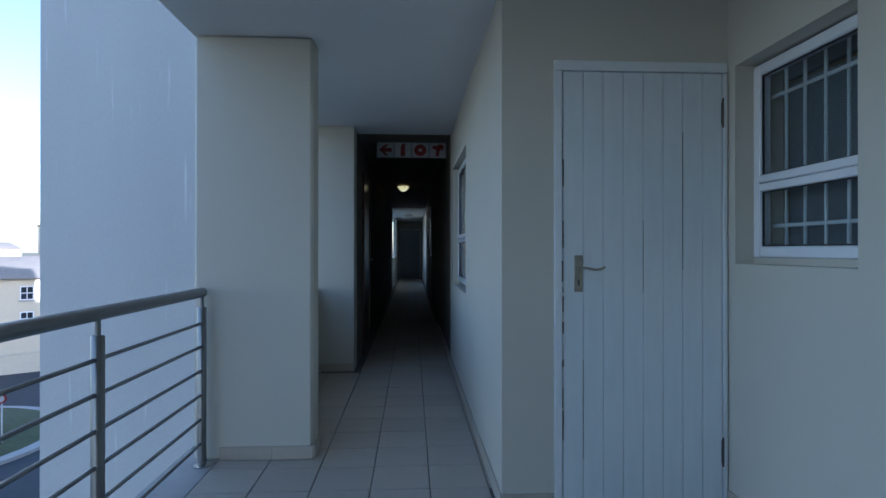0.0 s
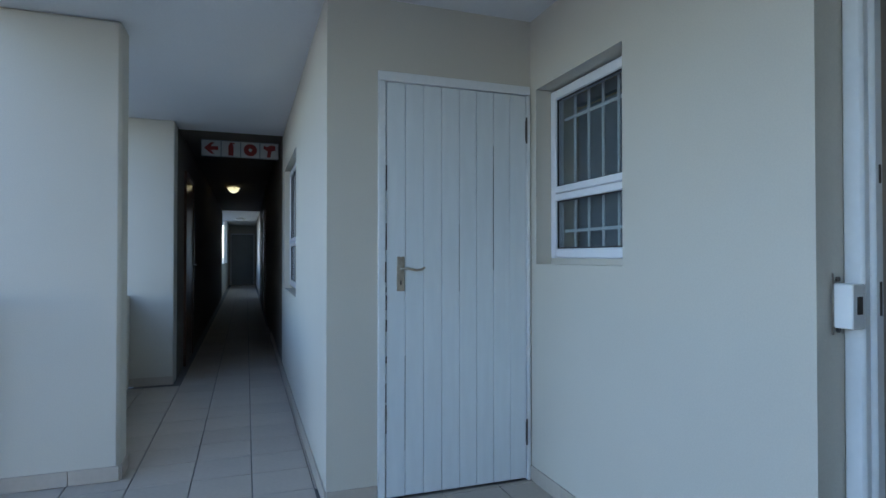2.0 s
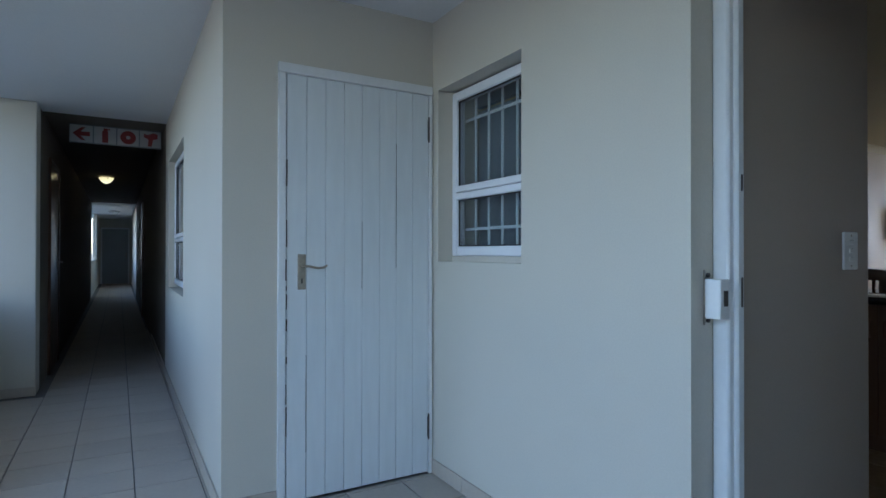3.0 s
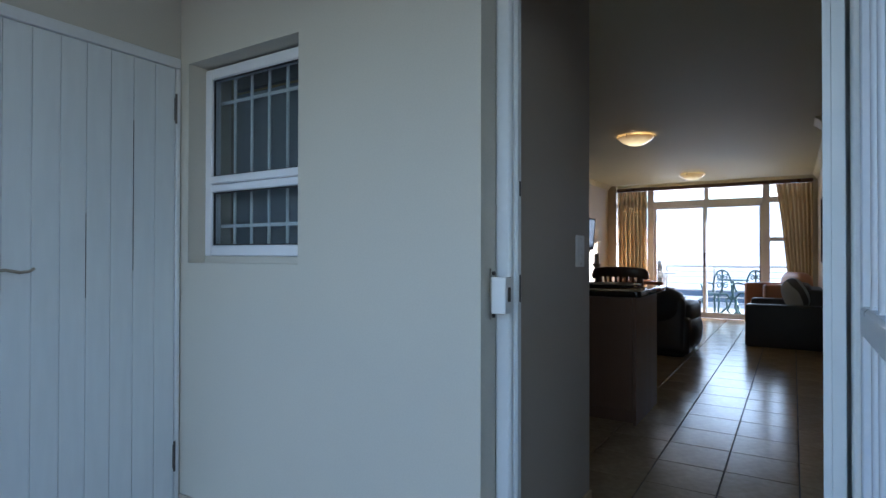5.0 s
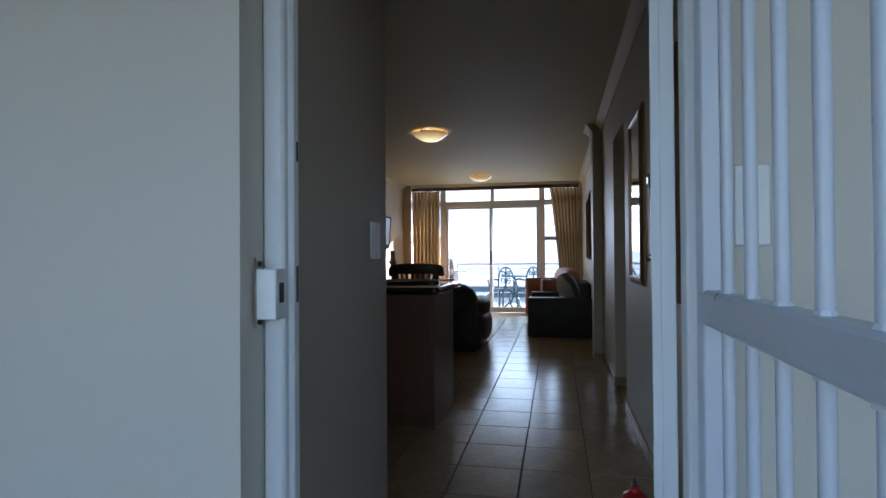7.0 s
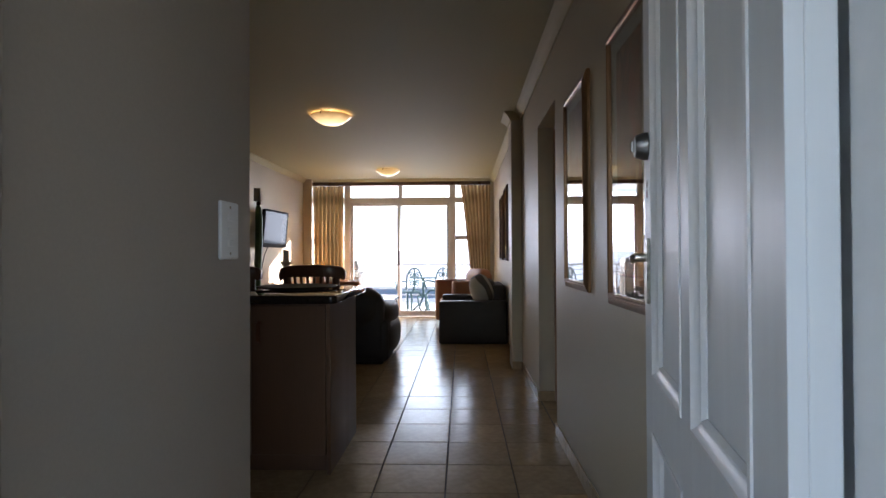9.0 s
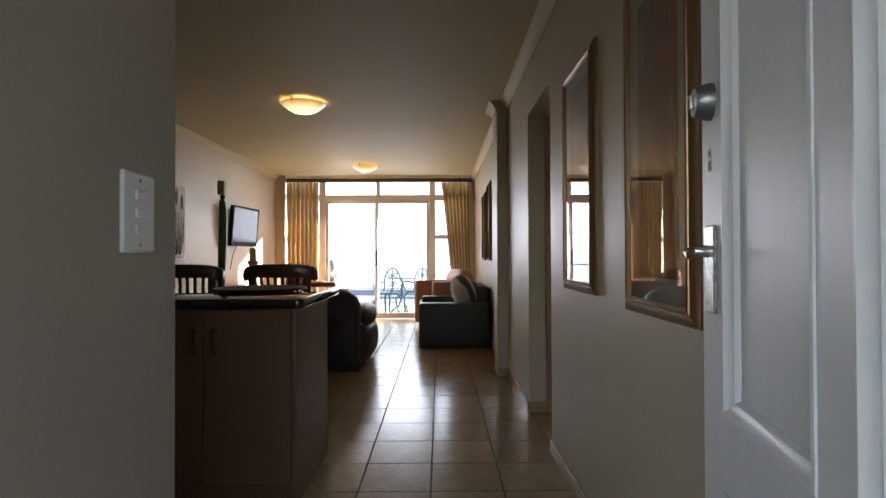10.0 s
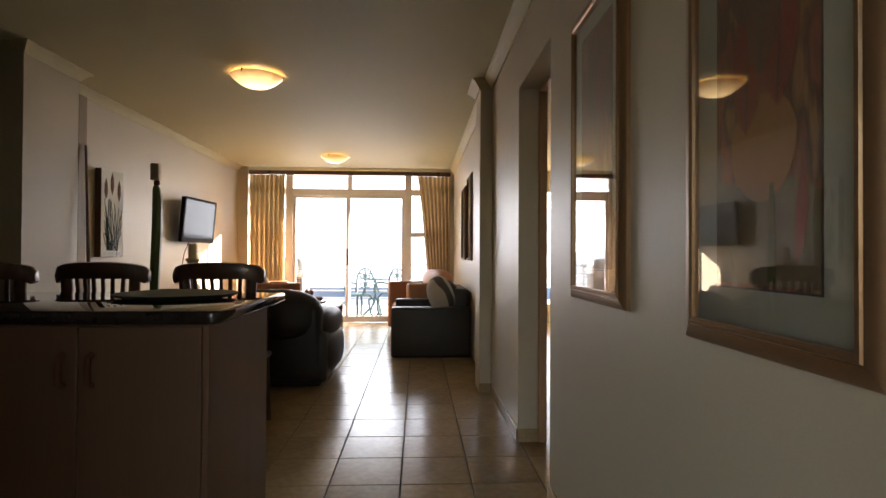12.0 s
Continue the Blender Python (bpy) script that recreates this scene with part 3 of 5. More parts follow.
# ---- corridor: balustrade ----
def balustrade():
    e = thing("balustrade", pose(X_RAIL, 0, 0), "brushed steel balustrade with five horizontal bars", "railing")
    part("handrail", tube([(0.01, -6.9, 0.97), (0.01, 0.66, 0.97)], 0.028, 14), STEEL, e)
    for y in (0.63, -0.41, -1.45, -2.49, -3.53, -4.57, -5.61, -6.65):
        post = part("post", lathe([(0.024, 0.0), (0.024, 0.885), (0.020, 0.89)], 14, (0.02, y, 0)), STEEL, e)
        part("base_flange", lathe([(0.048, 0.0), (0.048, 0.008), (0.03, 0.014)], 18, (0.02, y, 0)), CHROME, post, "round steel base flange")
        part("spigot", lathe([(0.010, 0.885), (0.010, 0.95)], 10, (0.02, y, 0)), STEEL, post)
    for z in (0.13, 0.265, 0.40, 0.535, 0.67, 0.80):
        part("bar", tube([(0.02, -6.9, z), (0.02, 0.63, z)], 0.009, 8), STEEL, e)
    return e


balustrade()

# ---- store door in the alcove ----
def plank_door():
    e = thing("door_1", pose(0, 0, 0), "closed white plank door with flaking paint beside the window", "door")
    e["kind"] = "structure"
    fr = boxes(((-0.835, -0.012, 0), (-0.797, 0.06, 2.045)), ((-0.028, -0.012, 0), (-0.006, 0.06, 2.045)), ((-0.835, -0.012, 2.046), (-0.006, 0.06, 2.094)), bevel=0.004)
    part("door_frame", fr, WHITE_PAINT, e)
    leaf = part("leaf_back", box((-0.794, 0.012, 0.012), (-0.031, 0.035, 2.043)), DOOR_PAINT, e)
    n, w = 8, 0.763 / 8
    for i in range(n):
        x = -0.794 + i * w
        gap, out = ((0.0006, 0.0), (0.0010, 0.0008), (0.0004, 0.0004), (0.0009, 0.0))[i % 4]
        part("plank", box((x + gap, -0.006 + out, 0.012), (x + w - gap, 0.012, 2.043), 0.0018), DOOR_PAINT, e)
    pl = part("handle_plate", box((-0.742, -0.012, 1.015), (-0.702, -0.006, 1.185), 0.003), BRASS_OLD, e, "tarnished brass handle plate")
    part("keyhole", boxes(((-0.726, -0.0135, 1.045), (-0.718, -0.0115, 1.068)), bevel=0.001), DARK_METAL, pl)
    part("lever", tube([(-0.722, -0.012, 1.125), (-0.722, -0.045, 1.125), (-0.700, -0.052, 1.128), (-0.655, -0.052, 1.118), (-0.625, -0.050, 1.122), (-0.610, -0.050, 1.132)], 0.006, 8), BRASS_OLD, pl, "bent brass lever")
    for z in (1.80, 0.20):
        h = part("hinge", boxes(((-0.036, -0.014, z), (-0.026, -0.004, z + 0.11)), bevel=0.003), DARK_METAL, e, "rusty dark hinge")
        part("hinge_pin", tube([(-0.031, -0.014, z - 0.012), (-0.031, -0.014, z + 0.125)], 0.005, 8), DARK_METAL, h)
    chips = random.Random(21)
    for k in range(16):
        z, hgt = chips.uniform(0.15, 1.55), chips.uniform(0.02, 0.11)
        part("paint_chip", box((-0.7975, -0.0098, z), (-0.7975 + chips.uniform(0.003, 0.007), -0.0058, z + hgt), 0.0005), DARK_METAL, e, "bare dark wood at the worn edge")
    for k in (0, 3, 5):
        x, z = -0.794 + w * (k + 1), chips.uniform(0.1, 1.2)
        part("seam_crack", box((x - 0.0011, -0.0066, z), (x + 0.0009, -0.0050, z + chips.uniform(0.25, 0.7))), DARK_METAL, e)
    part("strike_plate", box((-0.801, -0.0135, 1.06), (-0.795, -0.004, 1.16), 0.001), DARK_METAL, e)


plank_door()

# ---- windows ----
def window_unit(name, label, y0, y1, z0, z1, xf, zt, bars, sign=1):
    """A plastic window in the wall: outer frame, transom, panes, burglar bars and a blind behind."""
    e = thing(name, pose(xf, 0, 0), label, "window")
    e["kind"] = "structure"
    f, d = 0.05, 0.055
    part("window_frame", boxes(((0, y0, z0), (d, y0 + f, z1)), ((0, y1 - f, z0), (d, y1, z1)), ((0, y0 + f, z0), (d, y1 - f, z0 + f)), ((0, y0 + f, z1 - f), (d, y1 - f, z1)), bevel=0.006), PVC, e, "white plastic window frame")
    part("transom", boxes(((-0.004, y0 + f, zt - 0.038), (d, y1 - f, zt - 0.002)), ((-0.008, y0 + f, zt), (d, y1 - f, zt + 0.036)), bevel=0.005), PVC, e)
    for a, b in ((z0 + f, zt - 0.038), (zt + 0.036, z1 - f)):
        part("gasket", boxes(((0.012, y0 + f, a), (0.02, y0 + f + 0.006, b)), ((0.012, y1 - f - 0.006, a), (0.02, y1 - f, b)), ((0.012, y0 + f, a), (0.02, y1 - f, a + 0.006)), ((0.012, y0 + f, b - 0.006), (0.02, y1 - f, b))), BLACK_PLASTIC, e)
        p = part("pane", box((0.022, y0 + f, a), (0.026, y1 - f, b)), GLASS_TINT, e)
        p.visible_shadow = False
    g = part("burglar_bars", boxes(((0.075, y0 + 0.02, zt - 0.20), (0.083, y1 - 0.02, zt - 0.185)), ((0.075, y0 + 0.02, z1 - 0.15), (0.083, y1 - 0.02, z1 - 0.135))), WHITE_PAINT, e, "white painted flat burglar bar")
    for i in range(bars):
        y = y0 + (i + 1) * (y1 - y0) / (bars + 1)
        part("bar", tube([(0.079, y, z0 + 0.02), (0.079, y, z1 - 0.03)], 0.007, 8), WHITE_PAINT, e)
    bl = part("blind", boxes(((0.155, y0 + 0.01, z1 - 0.06), (0.185, y1 - 0.01, z1))), BLIND, e, "closed grey slatted blind")
    n = int((z1 - z0 - 0.06) / 0.021)
    for i in range(n):
        z = z0 + 0.01 + i * 0.021
        s = bmesh.new()
        add_box(s, (-0.012, y0 + 0.012, -0.0008), (0.012, y1 - 0.012, 0.0008))
        part("slat", s, BLIND, bl, m=pose(0.17, 0, z, 0, 62, 0))
    return e


window_unit("window_1", "white framed window with burglar bars and closed blind", w0, w1, wz0 + 0.03, wz1 - 0.01, 0.085, 1.512, 5)
window_unit("window_2", "white framed corridor window with burglar bars", v0, v1, vz0 + 0.03, vz1 - 0.01, XA + 0.05, 1.32, 8)
structure("window_2_backing", boxes(((XA + 0.26, v0 - 0.1, 0.6), (XA + 0.3, v1 + 0.1, 2.3))), PLASTER_IN, "dark room wall behind the corridor window", "wall")

# ---- signs and fittings in the corridor ----
def flat_shape(pts, depth, m):
    """A thin plate cut to the outline of the points, in the x-z plane, facing -y."""
    bm = bmesh.new()
    f = bm.faces.new([bm.verts.new((x, 0, z)) for x, z in pts])
    r = bmesh.ops.extrude_face_region(bm, geom=[f])
    bmesh.ops.translate(bm, vec=(0, -depth, 0), verts=[v for v in r["geom"] if isinstance(v, bmesh.types.BMVert)])
    bm.transform(m)
    return bm


def disc_pts(r, n=20, cx=0, cz=0):
    return [(cx + r * math.cos(2 * math.pi * i / n), cz + r * math.sin(2 * math.pi * i / n)) for i in range(n)]


def fire_sign():
    e = thing("fire_sign", pose(-1.50, 3.85, 2.355), "white hanging sign with red fire equipment symbols", "sign")
    part("board", box((-0.40, -0.006, -0.092), (0.40, 0.006, 0.092), 0.002), BLIND, e)
    for i in range(4):
        x = -0.30 + i * 0.2
        t = part("symbol_tile", box((x - 0.094, -0.0085, -0.082), (x + 0.094, -0.0065, 0.082)), SIGN_WHITE, e)
    T = lambda x: pose(x, -0.009, 0) @ Matrix.Diagonal((1.2, 1, 1.15, 1))
    part("arrow", flat_shape([(-0.06, 0), (0.0, 0.055), (0.03, 0.055), (-0.005, 0.018), (0.06, 0.018), (0.06, -0.018), (-0.005, -0.018), (0.03, -0.055), (0.0, -0.055)], 0.002, T(-0.3)), SIGN_RED, e)
    part("extinguisher_symbol", flat_shape([(-0.022, -0.062), (0.022, -0.062), (0.022, 0.03), (0.012, 0.045), (0.035, 0.05), (0.033, 0.06), (-0.012, 0.062), (-0.012, 0.045), (-0.022, 0.03)], 0.002, T(-0.1)), SIGN_RED, e)
    part("reel_symbol", flat_shape(disc_pts(0.058), 0.002, T(0.1)), SIGN_RED, e)
    part("reel_hub", flat_shape(disc_pts(0.016), 0.0035, T(0.1)), SIGN_WHITE, e)
    part("hydrant_symbol", flat_shape([(-0.05, 0.02), (-0.05, 0.05), (-0.02, 0.04), (0.02, 0.06), (0.055, 0.05), (0.055, 0.01), (0.02, 0.0), (0.01, -0.062), (-0.02, -0.062), (-0.015, 0.0)], 0.002, T(0.3)), SIGN_RED, e)
    for x in (-0.35, 0.35):
        part("hanger", tube([(x, 0, 0.09), (x, 0, 0.0925)], 0.003, 6), STEEL, e)


fire_sign()


def bowl_lamp(name, m, glassm, r, label, group, watt=0.0):
    e = thing(name, m, label, "lamp", group)
    part("base_plate", lathe([(r * 0.52, 0.0), (r * 0.52, -0.012), (r * 0.44, -0.018)], 28), BRASS_OLD, e, "thin brass ceiling plate")
    prof = []
    for i in range(9):
        u = 1 - i / 8
        prof.append((max(r * u, 0.004), -0.022 - 0.090 * (1 - u ** 2.4)))
    sh = lathe(prof + [(0.003, -0.105)] + [(p[0] * 0.96, p[1] + 0.005) for p in prof[::-1]], 36)
    bmesh.ops.delete(sh, geom=[f for f in sh.faces if len(f.verts) > 10], context="FACES_ONLY")
    part("shade", sh, glassm, e, "glowing alabaster glass bowl")
    if watt:
        bulb = bpy.data.lights.new("bulb", "POINT")
        bulb.energy, bulb.color, bulb.shadow_soft_size = watt, (1.0, 0.72, 0.40), 0.03
        new("bulb_light", bulb).matrix_basis = m @ pose(0, 0, -0.045)
    for k in range(3):
        a = radians(163 + 120 * k)
        x, y = math.cos(a), math.sin(a)
        part("clip", tube([(x * r * 0.5, y * r * 0.5, -0.012), (x * r * 1.02, y * r * 1.02, -0.014), (x * r * 1.0, y * r * 1.0, -0.038)], 0.005, 6), DARK_METAL, e)
    return e


bowl_lamp("ceiling_lamp", pose(5.07, -0.893, CEIL_IN), LAMP_ON, 0.203, "lit alabaster bowl lamp on the cream ceiling", "living room ceiling lamps", 0.28)
bowl_lamp("ceiling_lamp", pose(8.68, -0.984, CEIL_IN), LAMP_ON_FAR, 0.203, "lit alabaster bowl lamp near the curtains", "living room ceiling lamps", 0.15)
bowl_lamp("corridor_lamp", pose(-1.66, 8.2, CEIL_OUT), LAMP_CORRIDOR, 0.11, "small lit bowl lamp in the dark corridor", "corridor lamps")
bowl_lamp("corridor_lamp", pose(-1.6, 17.0, CEIL_OUT), CERAMIC, 0.16, "unlit bowl lamp at the corridor end", "corridor lamps")


def flush_door(name, m, label, mat, frame_mat=WHITE_PAINT):
    e = thing(name, m, label, "door")
    e["kind"] = "structure"
    part("door_frame", boxes(((-0.47, -0.02, 0), (-0.42, 0.01, 2.06)), ((0.42, -0.02, 0), (0.47, 0.01, 2.06)), ((-0.47, -0.02, 2.06), (0.47, 0.01, 2.11)), bevel=0.004), frame_mat, e)
    part("leaf", box((-0.418, -0.008, 0.01), (0.418, 0.01, 2.055), 0.003), mat, e)
    part("handle_plate", box((0.34, -0.014, 0.98), (0.38, -0.008, 1.15), 0.002), BRASS_OLD, e)
    part("lever", tube([(0.36, -0.012, 1.09), (0.36, -0.05, 1.09), (0.27, -0.055, 1.085)], 0.008, 8), CHROME, e)
    return e


flush_door("door_3", pose(-1.58, 21.69, 0), "grey closed door at the corridor end", GREY_DOOR)
flush_door("door_4", pose(-2.065, 4.4, 0, 0, 0, 90), "dark door in the unlit corridor", DARK_WOOD, DARK_WOOD)
flush_door("door_5", pose(-1.085, 9.6, 0, 0, 0, -90), "dark door in the unlit corridor", DARK_WOOD, DARK_WOOD)

# ---- front door: frame, leaf, gate ----
def front_frame():
    e = thing("front_door_frame", pose(0, 0, 0), "white painted steel frame of the front door", "door frame")
    e["kind"] = "structure"
    part("jamb", boxes(((0.095, -1.648, 0), (0.135, -1.592, 2.098)), ((0.120, -1.660, 0), (0.160, -1.592, 2.098)), bevel=0.008), WHITE_PAINT, e)
    part("jamb", boxes(((0.0, -2.603, 0), (0.058, -2.540, 2.098)), ((0.06, -2.604, 0), (0.19, -2.575, 2.098)), bevel=0.004), WHITE_PAINT, e)
    part("head", boxes(((0.06, -2.548, 2.055), (0.19, -1.66, 2.098)), bevel=0.008), WHITE_PAINT, e)
    for z in (1.38, 1.03):
        part("strike_plate", box((0.138, -1.6625, z), (0.146, -1.659, z + (0.05 if z > 1.2 else 0.09)), 0.001), DARK_METAL, e)
    keep = part("lock_keep", box((0.045, -1.655, 0.996), (0.092, -1.603, 1.115), 0.003), PLASTIC_WHITE, e, "white steel lock keep of the gate")
    part("keep_plate", box((0.046, -1.603, 0.976), (0.05, -1.5975, 1.142), 0.001), BRASS_OLD, keep)
    for z in (0.985, 1.122):
        part("keep_bolt", lathe([(0.007, 0), (0.007, 0.006), (0.003, 0.008)], 10), DARK_METAL, keep, m=pose(0.062, -1.601, z + 0.004, 90, 0, 0))
    part("keep_slot", box((0.060, -1.657, 1.035), (0.080, -1.6545, 1.082), 0.001), DARK_METAL, keep)


front_frame()


def panel_door():
    """Front door leaf, swung inwards a little past square; built along +x from its hinge, seen face at +y."""
    L, T, H = 0.938, 0.046, 2.035
    e = thing("door_2", pose(0.062, -2.486, 0.008, 0, 0, -10.5), "open white panelled front door with chrome lever", "door")
    e["kind"] = "structure"
    part("leaf", box((0, -T, 0), (L, -0.017, H), 0.002), DOOR_PAINT, e)
    cols, rows = ((0.10, 0.402), (0.486, 0.815)), ((0.17, 0.712), (0.842, 1.90))
    rails = [((0, -0.0175, 0), (0.10, 0, H)), ((0.402, -0.0175, 0), (0.486, 0, H)), ((0.815, -0.0175, 0), (L, 0, H))]
    for a, b in cols:
        rails += [((a, -0.0175, 0), (b, 0, 0.17)), ((a, -0.0175, 0.712), (b, 0, 0.842)), ((a, -0.0175, 1.90), (b, 0, H))]
    for lo, hi in rails:
        part("rail", box(lo, hi, 0.0008), DOOR_PAINT, e)
    step = ((0, -0.018), (0, 0.003), (0.007, 0.004), (0.011, -0.001), (0.021, -0.007), (0.026, -0.008), (0.032, -0.015), (0.032, -0.018))
    for a, b in cols:
        for c, d in rows:
            mo = bmesh.new()
            for p, q, n in frame_sides(a, b, c, d):
                add_mitred(mo, p, q, n, step)
            part("moulding", mo, WHITE_PAINT, e)
    pl = part("handle_plate", box((L - 0.092, 0.0, 1.010), (L - 0.035, 0.007, 1.169), 0.003), PLATE, e, "worn chrome handle plate")
    part("lever", tube([(L - 0.062, 0.005, 1.122), (L - 0.062, 0.030, 1.122), (L - 0.057, 0.034, 1.121), (L - 0.048, 0.034, 1.116), (L - 0.041, 0.034, 1.115), (L - 0.030, 0.033, 1.120)], 0.009, 10, [0.011, 0.011, 0.010, 0.010, 0.009, 0.010]), CHROME, pl, "curved chrome lever")
    part("keyhole", box((L - 0.066, 0.0055, 1.045), (L - 0.058, 0.0068, 1.07), 0.0008), DARK_METAL, pl)
    db = bmesh.new()
    add_lathe(db, [(0.034, 0.0), (0.034, 0.008), (0.028, 0.026), (0.025, 0.030), (0.010, 0.031)], 26)
    dead = part("deadbolt", db, STEEL, e, "round grey deadbolt housing", m=pose(L - 0.060, 0.0, 1.395, -90, 0, 0))
    part("thumb_turn", box((-0.005, -0.014, 0.031), (0.005, 0.014, 0.040), 0.002), CHROME, dead)
    st = part("sticker", box((L - 0.062, 0.0, 1.268), (L - 0.043, 0.0011, 1.312)), SIGN_WHITE, e, "small red and white sticker")
    part("red_half", box((L - 0.061, 0.0009, 1.27), (L - 0.044, 0.0016, 1.287)), SIGN_RED, st)
    part("print_bar", box((L - 0.059, 0.0009, 1.296), (L - 0.046, 0.0016, 1.306)), DARK_METAL, st)
    for z in (0.22, 1.80):
        part("hinge", tube([(-0.004, -0.049, z), (-0.004, -0.049, z + 0.1)], 0.006, 8), WHITE_PAINT, e)


panel_door()


def security_gate():
    """Barred gate, swung out square to the wall."""
    e = thing("security_gate", pose(-0.06, -2.565, 0.03), "open white barred security gate beside the door", "gate")
    H, L = 2.03, 0.92
    part("stile", box((-0.022, -0.016, 0), (0.012, 0.016, H), 0.003), GATE_PAINT, e)
    part("stile_rib", box((0.013, -0.014, 0), (0.047, 0.012, H), 0.006), GATE_PAINT, e)
    part("stile", box((-L, -0.016, 0), (-L + 0.035, 0.016, H), 0.004), GATE_PAINT, e)
    for z in (0.0, H - 0.035):
        part("end_rail", box((-L + 0.035, -0.016, z), (-0.035, 0.016, z + 0.035), 0.004), GATE_PAINT, e)
    part("lock_rail", box((-L + 0.035, -0.020, 0.988), (-0.030, 0.020, 1.05), 0.006), GATE_PAINT, e)
    for i in range(7):
        x = -0.115 - 0.111 * i
        for a, b in ((0.035, 0.988), (1.05, H - 0.035)):
            part("bar", tube([(x, 0, a), (x, 0, b)], 0.0095, 10), GATE_PAINT, e)
            for z in ((b,) if b < 1 else (a,)):
                part("weld", lathe([(0.013, -0.005), (0.011, 0.005)], 8, (x, 0, z)), GATE_PAINT, e)
    lk = part("lock_case", box((-L + 0.04, -0.024, 0.90), (-L + 0.11, 0.024, 0.995), 0.003), GATE_PAINT, e)
    part("lock_cylinder", lathe([(0.012, 0), (0.012, 0.004)], 14), DARK_METAL, lk, m=pose(-L + 0.075, 0.024, 1.03, -90, 0, 0))
    for z in (0.25, 1.75):
        part("gate_hinge", tube([(0.050, 0.0, z), (0.050, 0.0, z + 0.09)], 0.010, 10), GATE_PAINT, e)
    for z in (0.28, 1.78):
        part("hinge_lug", box((0.0, -0.008, z), (0.058, 0.008, z + 0.03), 0.002), GATE_PAINT, e)


security_gate()


def wall_plate(name, m, w, h, label, n, mat=PLASTIC_WHITE):
    """A plate with rockers, in its own x-z plane, facing -y."""
    e = thing(name, m, label, "switch")
    part("plate", box((-w / 2, -0.009, -h / 2), (w / 2, 0, h / 2), 0.004), mat, e)
    for i in range(n):
        z = (i - (n - 1) / 2) * h * 0.22
        part("rocker", box((-w * 0.15, -0.0125, z - h * 0.06), (w * 0.15, -0.008, z + h * 0.06), 0.002), PLASTIC_WHITE, e)
    for z in (-h * 0.4, h * 0.4):
        part("screw", lathe([(0.004, 0), (0.004, 0.0012)], 10), BRASS_OLD, e, m=pose(0, -0.009, z, 90, 0, 0))


wall_plate("light_switch", pose(0.91, Y_HL, 1.202), 0.106, 0.143, "white three rocker light switch plate", 3)
wall_plate("intercom", pose(0.0, -2.655, 1.235, 0, 0, -90), 0.066, 0.155, "narrow pale intercom plate behind the gate", 0)


def extinguisher():
    e = thing("fire_extinguisher", pose(1.05, -2.575, 0), "small red extinguisher standing on the hall floor", "extinguisher")
    part("cylinder", lathe([(0.045, 0), (0.05, 0.01), (0.05, 0.215), (0.043, 0.243), (0.020, 0.258), (0.018, 0.265)], 24), RED_PAINT, e)
    part("valve", box((-0.018, -0.014, 0.265), (0.018, 0.014, 0.281), 0.004), RED_PAINT, e)
    part("grip", tube([(-0.018, 0, 0.281), (0.012, 0, 0.291), (0.045, 0, 0.287)], 0.006, 8), BLACK_PLASTIC, e)
    for z, mt in ((0.115, YELLOW_LABEL), (0.17, GREEN_LABEL)):
        part("label", lathe([(0.0506, z), (0.0506, z + 0.042)], 24), mt, e)


extinguisher()

